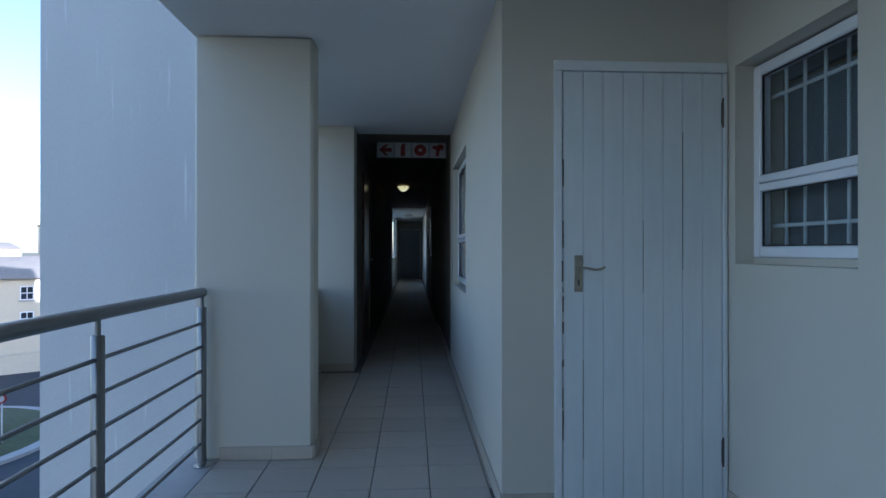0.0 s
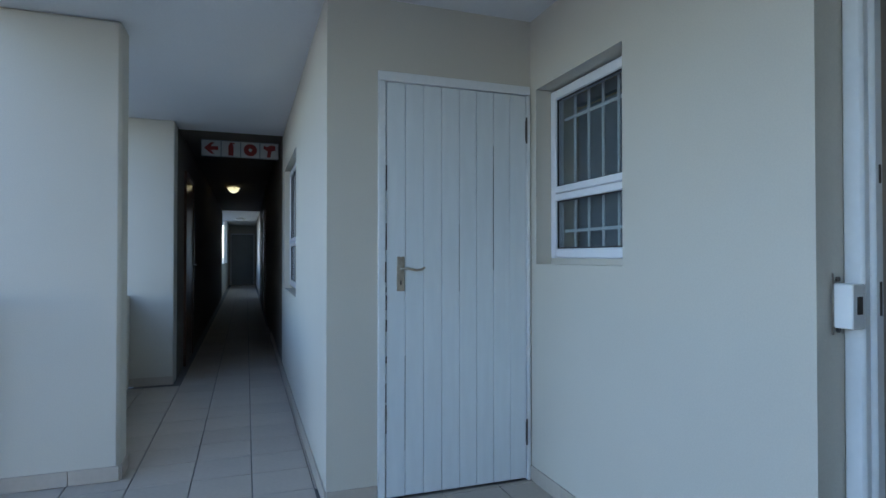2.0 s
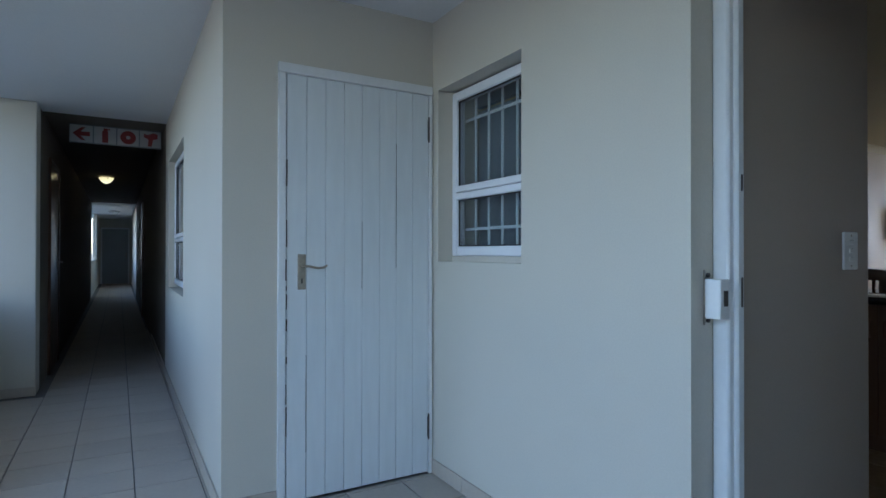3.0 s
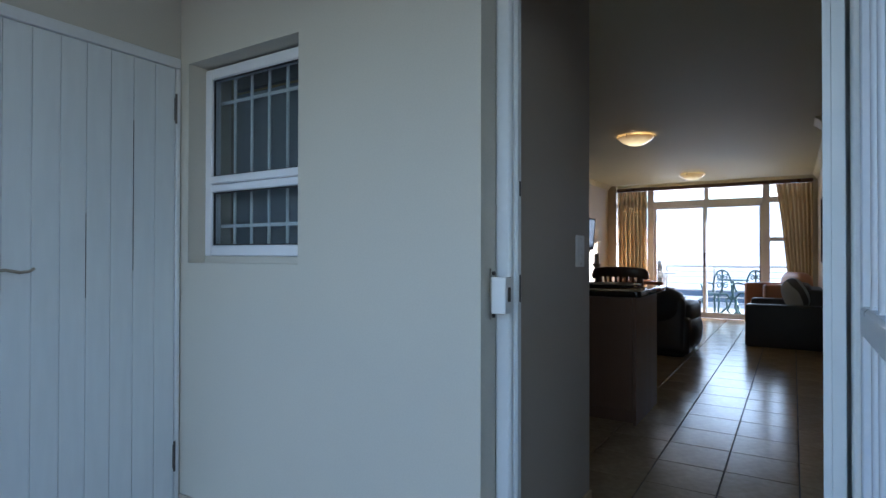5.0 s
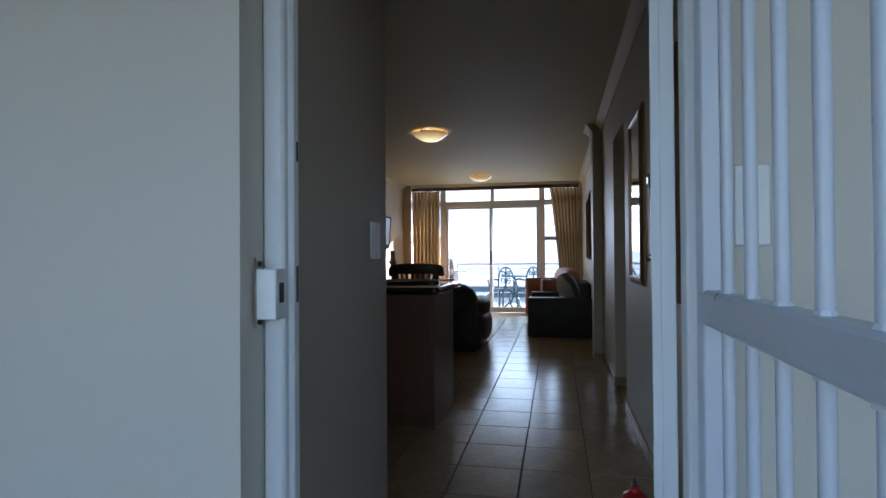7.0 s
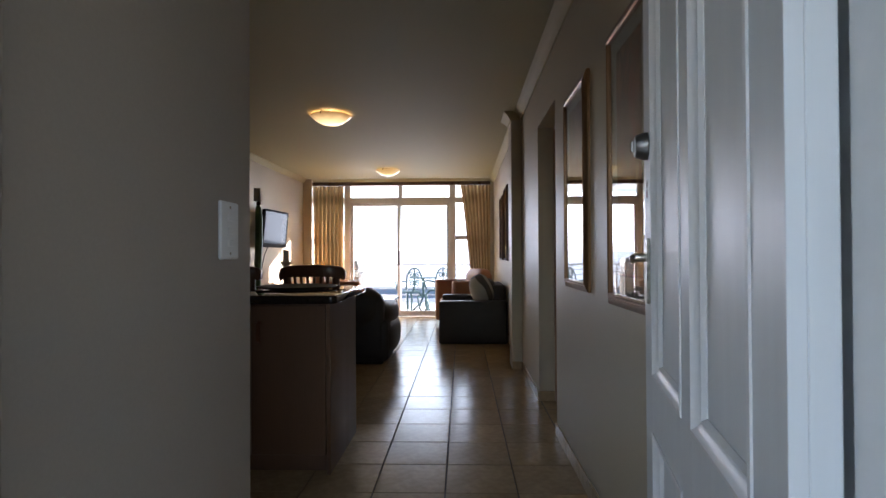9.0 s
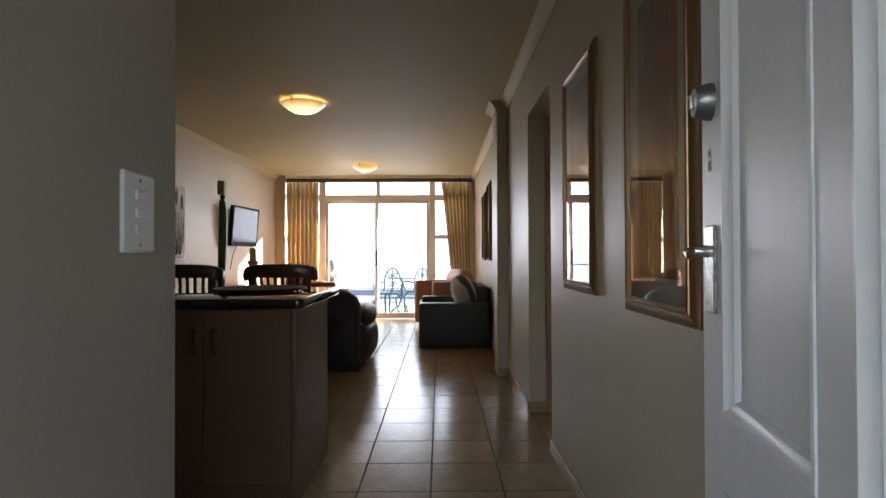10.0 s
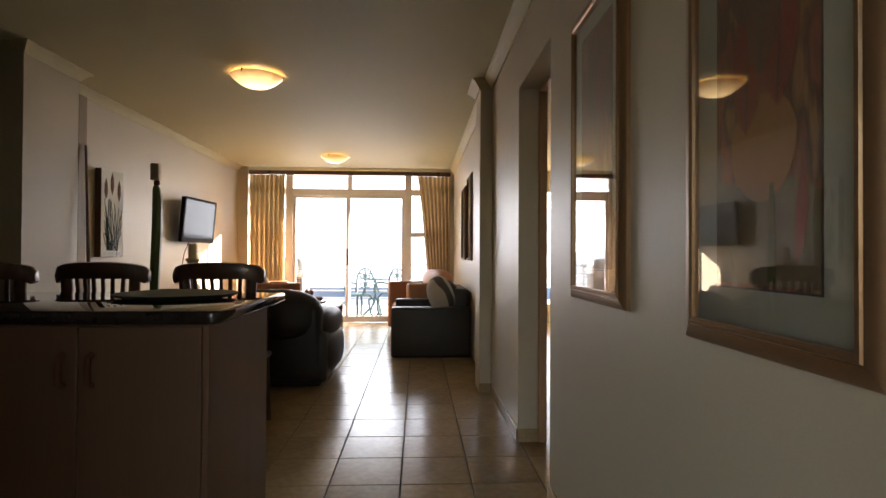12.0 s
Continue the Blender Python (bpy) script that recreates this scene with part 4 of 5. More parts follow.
# ---- pictures ----
def picture(name, m, w, h, label, kind):
    """Framed picture in its own x-z plane, hanging at y 0, facing +y; its origin at the lower edge's middle."""
    e = thing(name, m, label, "picture", "wall pictures")
    f = 0.047 if kind < 2 else 0.03
    fm = GOLD_FRAME if kind < 2 else DARK_WOOD
    prof = ((0, 0), (0, 0.012), (0.005, 0.018), (0.62 * f, 0.025), (0.68 * f, 0.022), (0.74 * f, 0.027), (0.86 * f, 0.029), (0.97 * f, 0.025), (f, 0.016), (f, 0))
    for p, q, n in frame_sides(-w / 2, w / 2, 0, h):
        part("frame_side", add_mitred(bmesh.new(), p, q, n, prof), fm, e)
    part("mount", box((-w / 2 + f, 0.003, f), (w / 2 - f, 0.010, h - f)), MAT_BOARD if kind < 2 else ART_DARK, e)
    if kind < 2:
        mx, mz0, mz1 = 0.077, 0.072, 0.062
        pw = w / 2 - f - mx
        part("print", box((-pw, 0.010, f + mz0), (pw, 0.0115, h - f - mz1)), ART_RED, e, "russet painting of a flower stem")
        Tm = lambda x, z, y=0.0116: pose(x, y, z, 0, 0, 180)
        part("wash", flat_shape([(-pw, 0), (pw, 0), (pw, 0.15), (0.05, 0.19), (-0.04, 0.17), (-pw, 0.20)], 0.0003, Tm(0.0, h * 0.118, 0.0119)), ART_PALE, e, "pale olive wash")
        bloom = [(0.092 * math.cos(radians(a)), 0.082 * math.sin(radians(a)) * (1.0 if a < 180 else 1.3)) for a in range(0, 360, 20)]
        part("blossom", flat_shape(bloom, 0.0003, Tm(0.0, h * 0.355, 0.0123)), ART_GOLD, e, "ochre flower bulb")
        for k, (x, z, sc, mt) in enumerate(((0.045, 0.37, 0.85, ART_PINK), (-0.045, 0.40, 0.9, ART_PINK), (0.0, 0.46, 1.0, ART_UMBER), (0.055, 0.56, 0.8, ART_UMBER), (-0.05, 0.60, 0.75, ART_PINK))):
            part("petal", flat_shape([(0, 0.0), (0.040 * sc, 0.05 * sc), (0.058 * sc, 0.14 * sc), (0.040 * sc, 0.24 * sc), (0.012 * sc, 0.30 * sc), (-0.026 * sc, 0.25 * sc), (-0.052 * sc, 0.15 * sc), (-0.036 * sc, 0.05 * sc)], 0.0003, Tm(x, h * z, 0.0127 + 0.0004 * k)), mt, e)
            part("petal_vein", flat_shape([(-0.002, 0.01), (0.002, 0.01), (0.014 * sc, 0.24 * sc), (0.010 * sc, 0.25 * sc)], 0.0003, Tm(x, h * z, 0.0131 + 0.0004 * k)), ART_DARK, e)
        part("stem", flat_shape([(-0.012, 0), (0.010, 0), (0.007, 0.17), (-0.005, 0.17)], 0.0003, Tm(-0.028, h * 0.122, 0.0127)), ART_GREEN, e, "dark olive stem")
        part("leaf", flat_shape([(0.0, 0.0), (0.022, 0.03), (0.034, 0.10), (0.020, 0.17), (0.004, 0.10)], 0.0003, Tm(-0.085, h * 0.15, 0.0127)), ART_PINK, e, "rose coloured leaf")
        part("print_edge", boxes(((-pw - 0.004, 0.010, f + mz0 - 0.004), (pw + 0.004, 0.0108, h - f - mz1 + 0.004))), ART_DARK, e)
    g = part("glass", box((-w / 2 + f, 0.017, f), (w / 2 - f, 0.0185, h - f)), PICTURE_GLASS, e)
    return e


picture("framed_picture", pose(1.512, Y_HR, 0.942), 0.532, 1.058, "tall gilt framed flower painting under glass", 0)
picture("framed_picture", pose(2.418, Y_HR, 0.960), 0.56, 1.04, "tall gilt framed plant painting near the doorway", 1)
picture("framed_picture", pose(6.95, Y_HR, 1.06), 0.50, 0.98, "dark framed print over the black sofa", 2)
picture("framed_picture", pose(7.75, Y_HR, 1.06), 0.50, 0.93, "dark framed print beside the curtain", 2)

# ---- kitchen peninsula ----
def cabinet_unit(y0, y1, label, flip):
    e = thing("cabinet", pose(2.43, (y0 + y1) / 2, 0), label, "cabinet", "peninsula cabinets")
    w = y1 - y0
    part("body", box((0.02, -w / 2, 0.10), (0.69, w / 2, 0.884)), CABINET, e)
    part("plinth", box((0.06, -w / 2, 0.0), (0.67, w / 2, 0.10)), CABINET, e)
    d = part("door", box((0.0, -w / 2 + 0.0015, 0.10), (0.019, w / 2 - 0.0015, 0.880), 0.003), CABINET, e)
    yy = (w / 2 - 0.045) * flip
    part("handle", tube([(0.0, yy, 0.69), (-0.022, yy, 0.70), (-0.026, yy, 0.74), (-0.022, yy, 0.78), (0.0, yy, 0.79)], 0.011, 8), LEAF_BROWN, d, "dark wooden bow handle")
    return e


for i, (y0, y1) in enumerate(((-1.48, -1.085), (-1.085, -0.69), (-0.69, -0.295), (-0.295, 0.10), (0.10, 0.49))):
    unit = cabinet_unit(y0, y1, "beech laminate cabinet under the black granite top", 1 if i % 2 == 0 else -1)
    if i == 0:
        part("end_panel", box((0.0, -0.2205, 0.0), (0.70, -0.199, 0.884), 0.002), CABINET, unit)
top = bmesh.new()
add_box(top, (2.425, -1.535, 0.886), (3.36, 0.49, 0.930))
es = [e for e in top.edges if abs(e.verts[0].co.z - e.verts[1].co.z) > 0.02 and e.verts[0].co.y < -1]
bmesh.ops.bevel(top, geom=es, offset=0.035, segments=5, profile=0.5, affect="EDGES")
es = [e for e in top.edges if abs(e.verts[0].co.z - 0.93) < 1e-4 and abs(e.verts[1].co.z - 0.93) < 1e-4 or abs(e.verts[0].co.z - 0.886) < 1e-4 and abs(e.verts[1].co.z - 0.886) < 1e-4]
bmesh.ops.bevel(top, geom=es, offset=0.010, segments=3, profile=0.5, affect="EDGES")
part("worktop", top, GRANITE)
tagged(bpy.data.objects["worktop"], "polished black granite worktop on the beech cabinets", "worktop")

tray = thing("platter", pose(2.98, -1.17, 0.93), "flat dark green platter lying on the granite", "platter")
part("dish", lathe([(0.16, 0.0), (0.235, 0.012), (0.245, 0.022), (0.238, 0.024), (0.16, 0.010), (0.02, 0.009)], 40), GREEN_TRAY, tray)

# ---- dining place ----
def dining_chair():
    """Slat-backed tub chair facing +x, its base at the origin."""
    e = thing("dining_chair", pose(0, 0, 0), "dark-stained wooden dining chair with curved slatted back", "chair", "dining chairs")
    part("seat", box((-0.20, -0.21, 0.43), (0.23, 0.21, 0.465), 0.012, 2), DARK_WOOD, e)
    for x in (-0.17, 0.19):
        for y in (-0.18, 0.18):
            part("leg", tube([(x, y, 0.43), (x * 1.1, y * 1.1, 0)], 0.018, 10, [0.021, 0.015]), DARK_WOOD, e)
    arc = [(-0.21 - 0.045 * math.cos(radians(a)) + 0.05 * (1 - math.cos(radians(a))), 0.27 * math.sin(radians(a)) / math.sin(radians(75))) for a in range(-75, 76, 10)]
    rail = bmesh.new()
    rings = []
    n = len(arc)
    for i, (x, y) in enumerate(arc):
        s = abs(2 * i / (n - 1) - 1)
        top_z, bot_z = 1.068 - 0.040 * s ** 2.5 - (0.0 if s < 0.93 else 0.014), 0.968 - 0.040 * max(0.0, s - 0.55) / 0.45 + (0.0 if s < 0.93 else 0.028)
        t = 0.019
        rings.append([rail.verts.new(p) for p in ((x - t, y, bot_z), (x - t * 1.5, y, (top_z + bot_z) / 2), (x - t, y, top_z - 0.006), (x, y, top_z), (x + t, y, top_z - 0.006), (x + t, y, bot_z))])
    for u, v in zip(rings, rings[1:]):
        for j in range(6):
            rail.faces.new((u[j], u[(j + 1) % 6], v[(j + 1) % 6], v[j]))
    rail.faces.new(rings[0])
    rail.faces.new(rings[-1][::-1])
    part("top_rail", rail, DARK_WOOD, e, "broad curved top rail")
    for i in range(6):
        y = -0.135 + i * 0.054
        x = -0.245 + 0.04 * (y / 0.18) ** 2
        part("slat", boxes(((-0.007, -0.0115, 0), (0.007, 0.0115, 0.54)), bevel=0.003), DARK_WOOD, e, m=pose(-0.19, y * 0.70, 0.455, 0, math.degrees(math.atan2(x + 0.19, 0.53)), 0) @ pose(0, 0, 0, -math.degrees(math.atan2(y * 0.30, 0.53)), 0, 0))
    for s in (-1, 1):
        part("back_post", tube([(-0.18, 0.19 * s, 0.44), (-0.205, 0.185 * s, 0.75), (-0.215, 0.200 * s, 1.0)], 0.032, 10), DARK_WOOD, e)
    return e


chair = dining_chair()
chair.matrix_basis = pose(4.20, -0.985, 0)
copy_thing(chair, pose(4.20, -0.30, 0))
copy_thing(chair, pose(4.06, 0.30, 0, 0, 0, 6))


def dining_table():
    e = thing("dining_table", pose(4.82, -0.27, 0), "brown wooden dining table behind the peninsula", "table")
    part("tabletop", box((-0.36, -0.76, 0.715), (0.36, 0.74, 0.75), 0.008, 2), TABLE_WOOD, e)
    for x in (-0.30, 0.30):
        for y in (-0.69, 0.67):
            part("leg", box((x - 0.035, y - 0.035, 0), (x + 0.035, y + 0.035, 0.715), 0.006), TABLE_WOOD, e)
    part("apron", boxes(((-0.30, -0.675, 0.63), (0.30, -0.655, 0.714)), ((-0.30, 0.635, 0.63), (0.30, 0.655, 0.714)), ((-0.31, -0.655, 0.63), (-0.29, 0.635, 0.714)), ((0.29, -0.655, 0.63), (0.31, 0.635, 0.714))), TABLE_WOOD, e)


dining_table()


def carved_cactus():
    e = thing("carved_ornament", pose(4.70, -0.285, 0.75), "tall green carved wooden cactus ornament on the table", "ornament")
    part("column", tube([(0, 0.005, 0), (0, 0.0, 0.25), (0, -0.010, 0.50), (0, -0.012, 0.75), (0, -0.004, 0.84), (0, 0, 0.865)], 0.036, 7, [0.030, 0.034, 0.036, 0.034, 0.026, 0.014]), CACTUS, e)
    part("knob", lathe([(0.012, 0), (0.022, 0.012), (0.020, 0.03), (0.012, 0.038)], 14, (0, -0.008, 0.86)), DARK_WOOD, e, "dark turned knob")
    part("cap", boxes(((-0.028, -0.030, 0.898), (0.028, 0.030, 1.02)), bevel=0.006), PALE_WOOD, e, "pale wooden cap")
    part("foot", lathe([(0.07, 0), (0.07, 0.015), (0.03, 0.03)], 18), DARK_WOOD, e)


carved_cactus()


def candlestick():
    e = thing("candlestick", pose(4.72, -0.545, 0.75), "pale carved candlestick with a cream candle", "candlestick")
    part("stem", lathe([(0.055, 0), (0.055, 0.015), (0.03, 0.04), (0.022, 0.09), (0.034, 0.12), (0.020, 0.15), (0.026, 0.22), (0.018, 0.26), (0.036, 0.30), (0.05, 0.325), (0.046, 0.335), (0.01, 0.33)], 22), PALE_WOOD, e)
    c = part("candle", lathe([(0.029, 0.33), (0.029, 0.435), (0.024, 0.442), (0.006, 0.438)], 20), WAX, e, "thick cream candle")
    part("wick", tube([(0, 0, 0.437), (0.002, 0, 0.45)], 0.0018, 6), DARK_METAL, c)


candlestick()

# ---- wall things ----
def canvas_picture():
    e = thing("canvas_picture", pose(5.95, Y_LIV, 1.085), "pale canvas with three brown flower heads and grey stalks", "picture")
    part("stretcher", box((-0.19, -0.055, 0.0), (0.19, 0.0, 0.81), 0.003), DARK_WOOD, e)
    part("canvas", box((-0.19, -0.058, 0.0), (0.19, -0.0555, 0.81), 0.0005), CANVAS, e)
    for x, z, s in ((-0.115, 0.53, 1.25), (-0.01, 0.58, 1.3), (0.11, 0.53, 1.25)):
        part("leaf", flat_shape([(0, 0), (0.022 * s, 0.05 * s), (0.020 * s, 0.11 * s), (0, 0.16 * s), (-0.020 * s, 0.11 * s), (-0.022 * s, 0.05 * s)], 0.002, pose(x, -0.058, z)), LEAF_BROWN, e)
    rng = random.Random(4)
    for i in range(30):
        x0, x1, z1 = rng.uniform(-0.10, 0.10), rng.uniform(-0.175, 0.175), rng.uniform(0.20, 0.54)
        part("stalk", tube([(x0, -0.059, 0.06), ((x0 + x1) / 2 + rng.uniform(-0.02, 0.02), -0.059, z1 * 0.55), (x1, -0.059, z1)], 0.0022, 5), IRON_GREEN, e)

    for k in range(4):
        part("label_bar", box((-0.15 + 0.075 * k, -0.0595, 0.012), (-0.085 + 0.075 * k, -0.058, 0.05)), SIGN_WHITE, e)


canvas_picture()
stick = thing("leaning_stick", pose(5.10, 0.40, 0), "thin dark wooden stick leaning on the timber post", "stick")
part("shaft", tube([(-0.03, 0, 0), (0.02, 0.02, 1.0), (0.075, 0.085, 1.985)], 0.014, 8, [0.016, 0.014, 0.009]), DARK_WOOD, stick)


def television():
    e = thing("television", pose(7.79, 0.58, 1.535, 4.5, 0, -3), "black flat television on a wall bracket", "television")
    part("housing", box((-0.45, 0.0, -0.275), (0.45, 0.045, 0.27), 0.012, 2), BEZEL, e)
    part("screen", box((-0.415, -0.003, -0.22), (0.415, 0.001, 0.245)), SCREEN, e)
    part("bezel", boxes(((-0.45, -0.006, -0.275), (-0.416, 0.0, 0.275)), ((0.416, -0.006, -0.275), (0.45, 0.0, 0.275)), ((-0.416, -0.006, 0.246), (0.416, 0.0, 0.275)), ((-0.416, -0.006, -0.275), (0.416, 0.0, -0.221)), bevel=0.002), BEZEL, e)
    part("bracket", boxes(((-0.1, 0.045, -0.1), (0.1, 0.06, 0.1)), ((-0.03, 0.06, -0.03), (0.03, 0.158, 0.03)), bevel=0.004), DARK_METAL, e)
    part("cable", tube([(-0.15, 0.04, -0.26), (-0.17, 0.08, -0.4), (-0.15, 0.12, -0.7), (-0.16, 0.14, -1.1)], 0.005, 6), BLACK_PLASTIC, e)


television()

# ---- seating ----
def sofa(name, m, w, d, h, label, seats, mat=LEATHER, bulge=0.06):
    """Sofa facing +x, its middle at the origin."""
    e = thing(name, m, label, "sofa")
    part("base", box((-d / 2 + 0.04, -w / 2 + 0.05, 0.0), (d / 2 - 0.05, w / 2 - 0.05, 0.30), 0.03, 3), mat, e)
    for s in (-1, 1):
        y0, y1 = (w / 2 - 0.24, w / 2 + bulge) if s > 0 else (-w / 2 - bulge, -w / 2 + 0.24)
        arm = part("arm", box((-d / 2 + 0.02, min(y0, y1) + bulge, 0.03), (d / 2 - 0.02, max(y0, y1) - bulge, 0.46), 0.05, 3), mat, e)
        part("arm_pad", pillow((-d / 2 + 0.10, y0 - 0.02 * s, 0.36), (d / 2 + 0.02, y1 + 0.02 * s, 0.63), power=2.4), mat, arm)
        part("arm_side", pillow((-d / 2 + 0.03, y0, 0.06), (d / 2, y1, 0.46), power=2.8), mat, arm)
    part("backrest", box((-d / 2, -w / 2 + 0.05, 0.05), (-d / 2 + 0.20, w / 2 - 0.05, h - 0.10), 0.06, 3), mat, e)
    sw = (w - 0.40) / seats
    for i in range(seats):
        y = -w / 2 + 0.20 + i * sw
        part("seat_cushion", pillow((-d / 2 + 0.15, y, 0.26), (d / 2 + 0.01, y + sw, 0.47), power=4), mat, e)
    bw = (w - 0.10) / seats
    for i in range(seats):
        y = -w / 2 + 0.05 + i * bw
        part("back_cushion", pillow((-d / 2 - 0.06, y, 0.36), (-d / 2 + 0.32, y + bw, h + 0.02), power=2.6), mat, e)
    return e


sofa("sofa", pose(5.80, -0.53, 0), 1.78, 1.0, 0.80, "plump black leather sofa seen from behind", 2)


def loveseat():
    """Square black two-seater with its back to the wall, facing +y."""
    e = thing("loveseat", pose(7.37, -2.33, 0), "square black leather two-seater against the wall", "sofa")
    part("base", box((-0.69, -0.40, 0.02), (0.69, 0.40, 0.26), 0.015, 2), LEATHER, e)
    for x0, x1 in ((-0.705, -0.50), (0.50, 0.705)):
        part("arm", box((x0, -0.435, 0.0), (x1, 0.435, 0.545), 0.03, 3), LEATHER, e)
    part("backrest", box((-0.50, -0.435, 0.10), (0.50, -0.24, 0.74), 0.04, 3), LEATHER, e)
    for x in (-0.25, 0.25):
        part("seat_cushion", pillow((x - 0.25, -0.26, 0.24), (x + 0.25, 0.44, 0.43), power=5), LEATHER, e)
        part("back_cushion", pillow((x - 0.25, -0.32, 0.40), (x + 0.25, -0.08, 0.80), power=3.5), LEATHER, e)
    return e


loveseat()
cu = thing("cushion", pose(7.00, -2.43, 0.645, -16, 18, 24), "grey and cream striped cushion on the two-seater", "cushion", "sofa cushions")
part("cover", pillow((-0.23, -0.13, -0.21), (0.23, 0.08, 0.23), power=2.3), CUSHION, cu)


def tub_chair(m, label):
    """Tan leather tub chair facing +x."""
    e = thing("tub_chair", m, label, "armchair", "tan tub chairs")
    part("base", box((-0.30, -0.32, 0.06), (0.34, 0.32, 0.30), 0.02, 2), TAN, e)
    for s in (-1, 1):
        part("arm", box((-0.26, 0.30 * s - 0.06, 0.06), (0.36, 0.30 * s + 0.06, 0.73), 0.035, 3), TAN, e)
        for x in (-0.25, 0.28):
            part("foot", tube([(x, 0.26 * s, 0.06), (x, 0.26 * s, 0)], 0.02, 8), DARK_WOOD, e)
    part("backrest", pillow((-0.40, -0.34, 0.10), (-0.16, 0.34, 0.91), power=4), TAN, e)
    part("seat_cushion", pillow((-0.22, -0.24, 0.26), (0.38, 0.24, 0.46), power=4), TAN, e)
    return e


tc = tub_chair(pose(8.72, -2.22, 0, 0, 0, 118), "tan leather tub chair beside the curtain")
tagged(copy_thing(tc, pose(8.50, -0.10, 0, 0, 0, -62)), "tan leather tub chair holding a cream cushion")
c2 = thing("cushion", pose(8.47, -0.04, 0.66, 0, -14, -62), "cream patterned cushion in the tan chair", "cushion", "sofa cushions")
part("cover", pillow((-0.10, -0.20, -0.18), (0.08, 0.20, 0.20), power=2.3), CREAM_CLOTH, c2)


def coffee_table():
    e = thing("coffee_table", pose(7.72, -0.74, 0), "low brown wooden coffee table with glossy top", "table")
    part("tabletop", box((-0.58, -0.46, 0.46), (0.58, 0.46, 0.50), 0.006), TABLE_WOOD, e)
    for x in (-0.52, 0.52):
        for y in (-0.40, 0.40):
            part("leg", box((x - 0.03, y - 0.03, 0), (x + 0.03, y + 0.03, 0.46), 0.004), TABLE_WOOD, e)
    part("shelf", box((-0.5, -0.38, 0.14), (0.5, 0.38, 0.16), 0.003), TABLE_WOOD, e)


coffee_table()
deco = thing("cone_bowl", pose(7.55, -0.87, 0.50), "low dark dish of pine cones on the table", "bowl")
part("dish", lathe([(0.08, 0), (0.18, 0.02), (0.20, 0.05), (0.19, 0.05), (0.05, 0.015)], 26), DARK_WOOD, deco)
rng = random.Random(8)
for i in range(9):
    a, r = i * 0.7, 0.02 + 0.013 * i
    part("pine_cone", lathe([(0.004, -0.03), (0.028, -0.015), (0.034, 0.0), (0.026, 0.025), (0.008, 0.045)], 9), DARK_WOOD, deco, m=pose(r * math.cos(a), r * math.sin(a), 0.07 + 0.075 * (i < 5), rng.uniform(-50, 50), rng.uniform(-50, 50), rng.uniform(0, 360)))

# ---- curtains, pelmet, sliding door ----
def curtain(name, y0, y1, lean, label):
    """Pleated hanging cloth; its inner edge is drawn back by lean metres at the bottom."""
    e = thing(name, pose(X_WIN - 0.16, 0, 0), label, "curtain", "curtains")
    bm = bmesh.new()
    nu, nv = 96, 14
    grid = []
    for j in range(nv + 1):
        v = j / nv
        z = 2.41 - v * 2.38
        row = []
        for i in range(nu + 1):
            u = i / nu
            b = y1 + lean * min(1.0, v * 1.5) ** 0.8
            y = y0 + (b - y0) * u
            amp = 0.024 + 0.042 * min(v * 4, 1)
            x = amp * math.sin(u * 2 * math.pi * 8 + 0.5 * math.sin(5 * u + 2 * v)) + 0.012 * math.sin(u * 17 + v * 2)
            row.append(bm.verts.new((x, y, z)))
        grid.append(row)
    for j in range(nv):
        for i in range(nu):
            bm.faces.new((grid[j][i], grid[j][i + 1], grid[j + 1][i + 1], grid[j + 1][i]))
    bmesh.ops.solidify(bm, geom=bm.faces[:], thickness=0.004)
    part("cloth", bm, CURTAIN, e)
    for i in range(12):
        y = y0 + (y1 - y0) * (i + 0.5) / 12
        part("hook", tube([(0.0, y, 2.39), (0.0, y, 2.42)], 0.004, 6), BRASS_OLD, e)


curtain("curtain", 0.54, -0.028, 0.0, "gold pleated curtain drawn to the side")
curtain("curtain", -2.71, -2.17, -0.17, "gold pleated curtain pulled back from the glass")
rail = thing("curtain_rail", pose(X_WIN - 0.16, 0, 0), "dark wooden curtain rail across the window", "curtain rail")
part("rail", box((-0.03, -2.72, 2.412), (0.03, 0.555, 2.482), 0.02, 3), DARK_WOOD, rail)
for y in (-2.5, -1.05, 0.4):
    part("bracket", box((0.02, y - 0.015, 2.43), (0.16, y + 0.015, 2.46), 0.003), DARK_WOOD, rail)


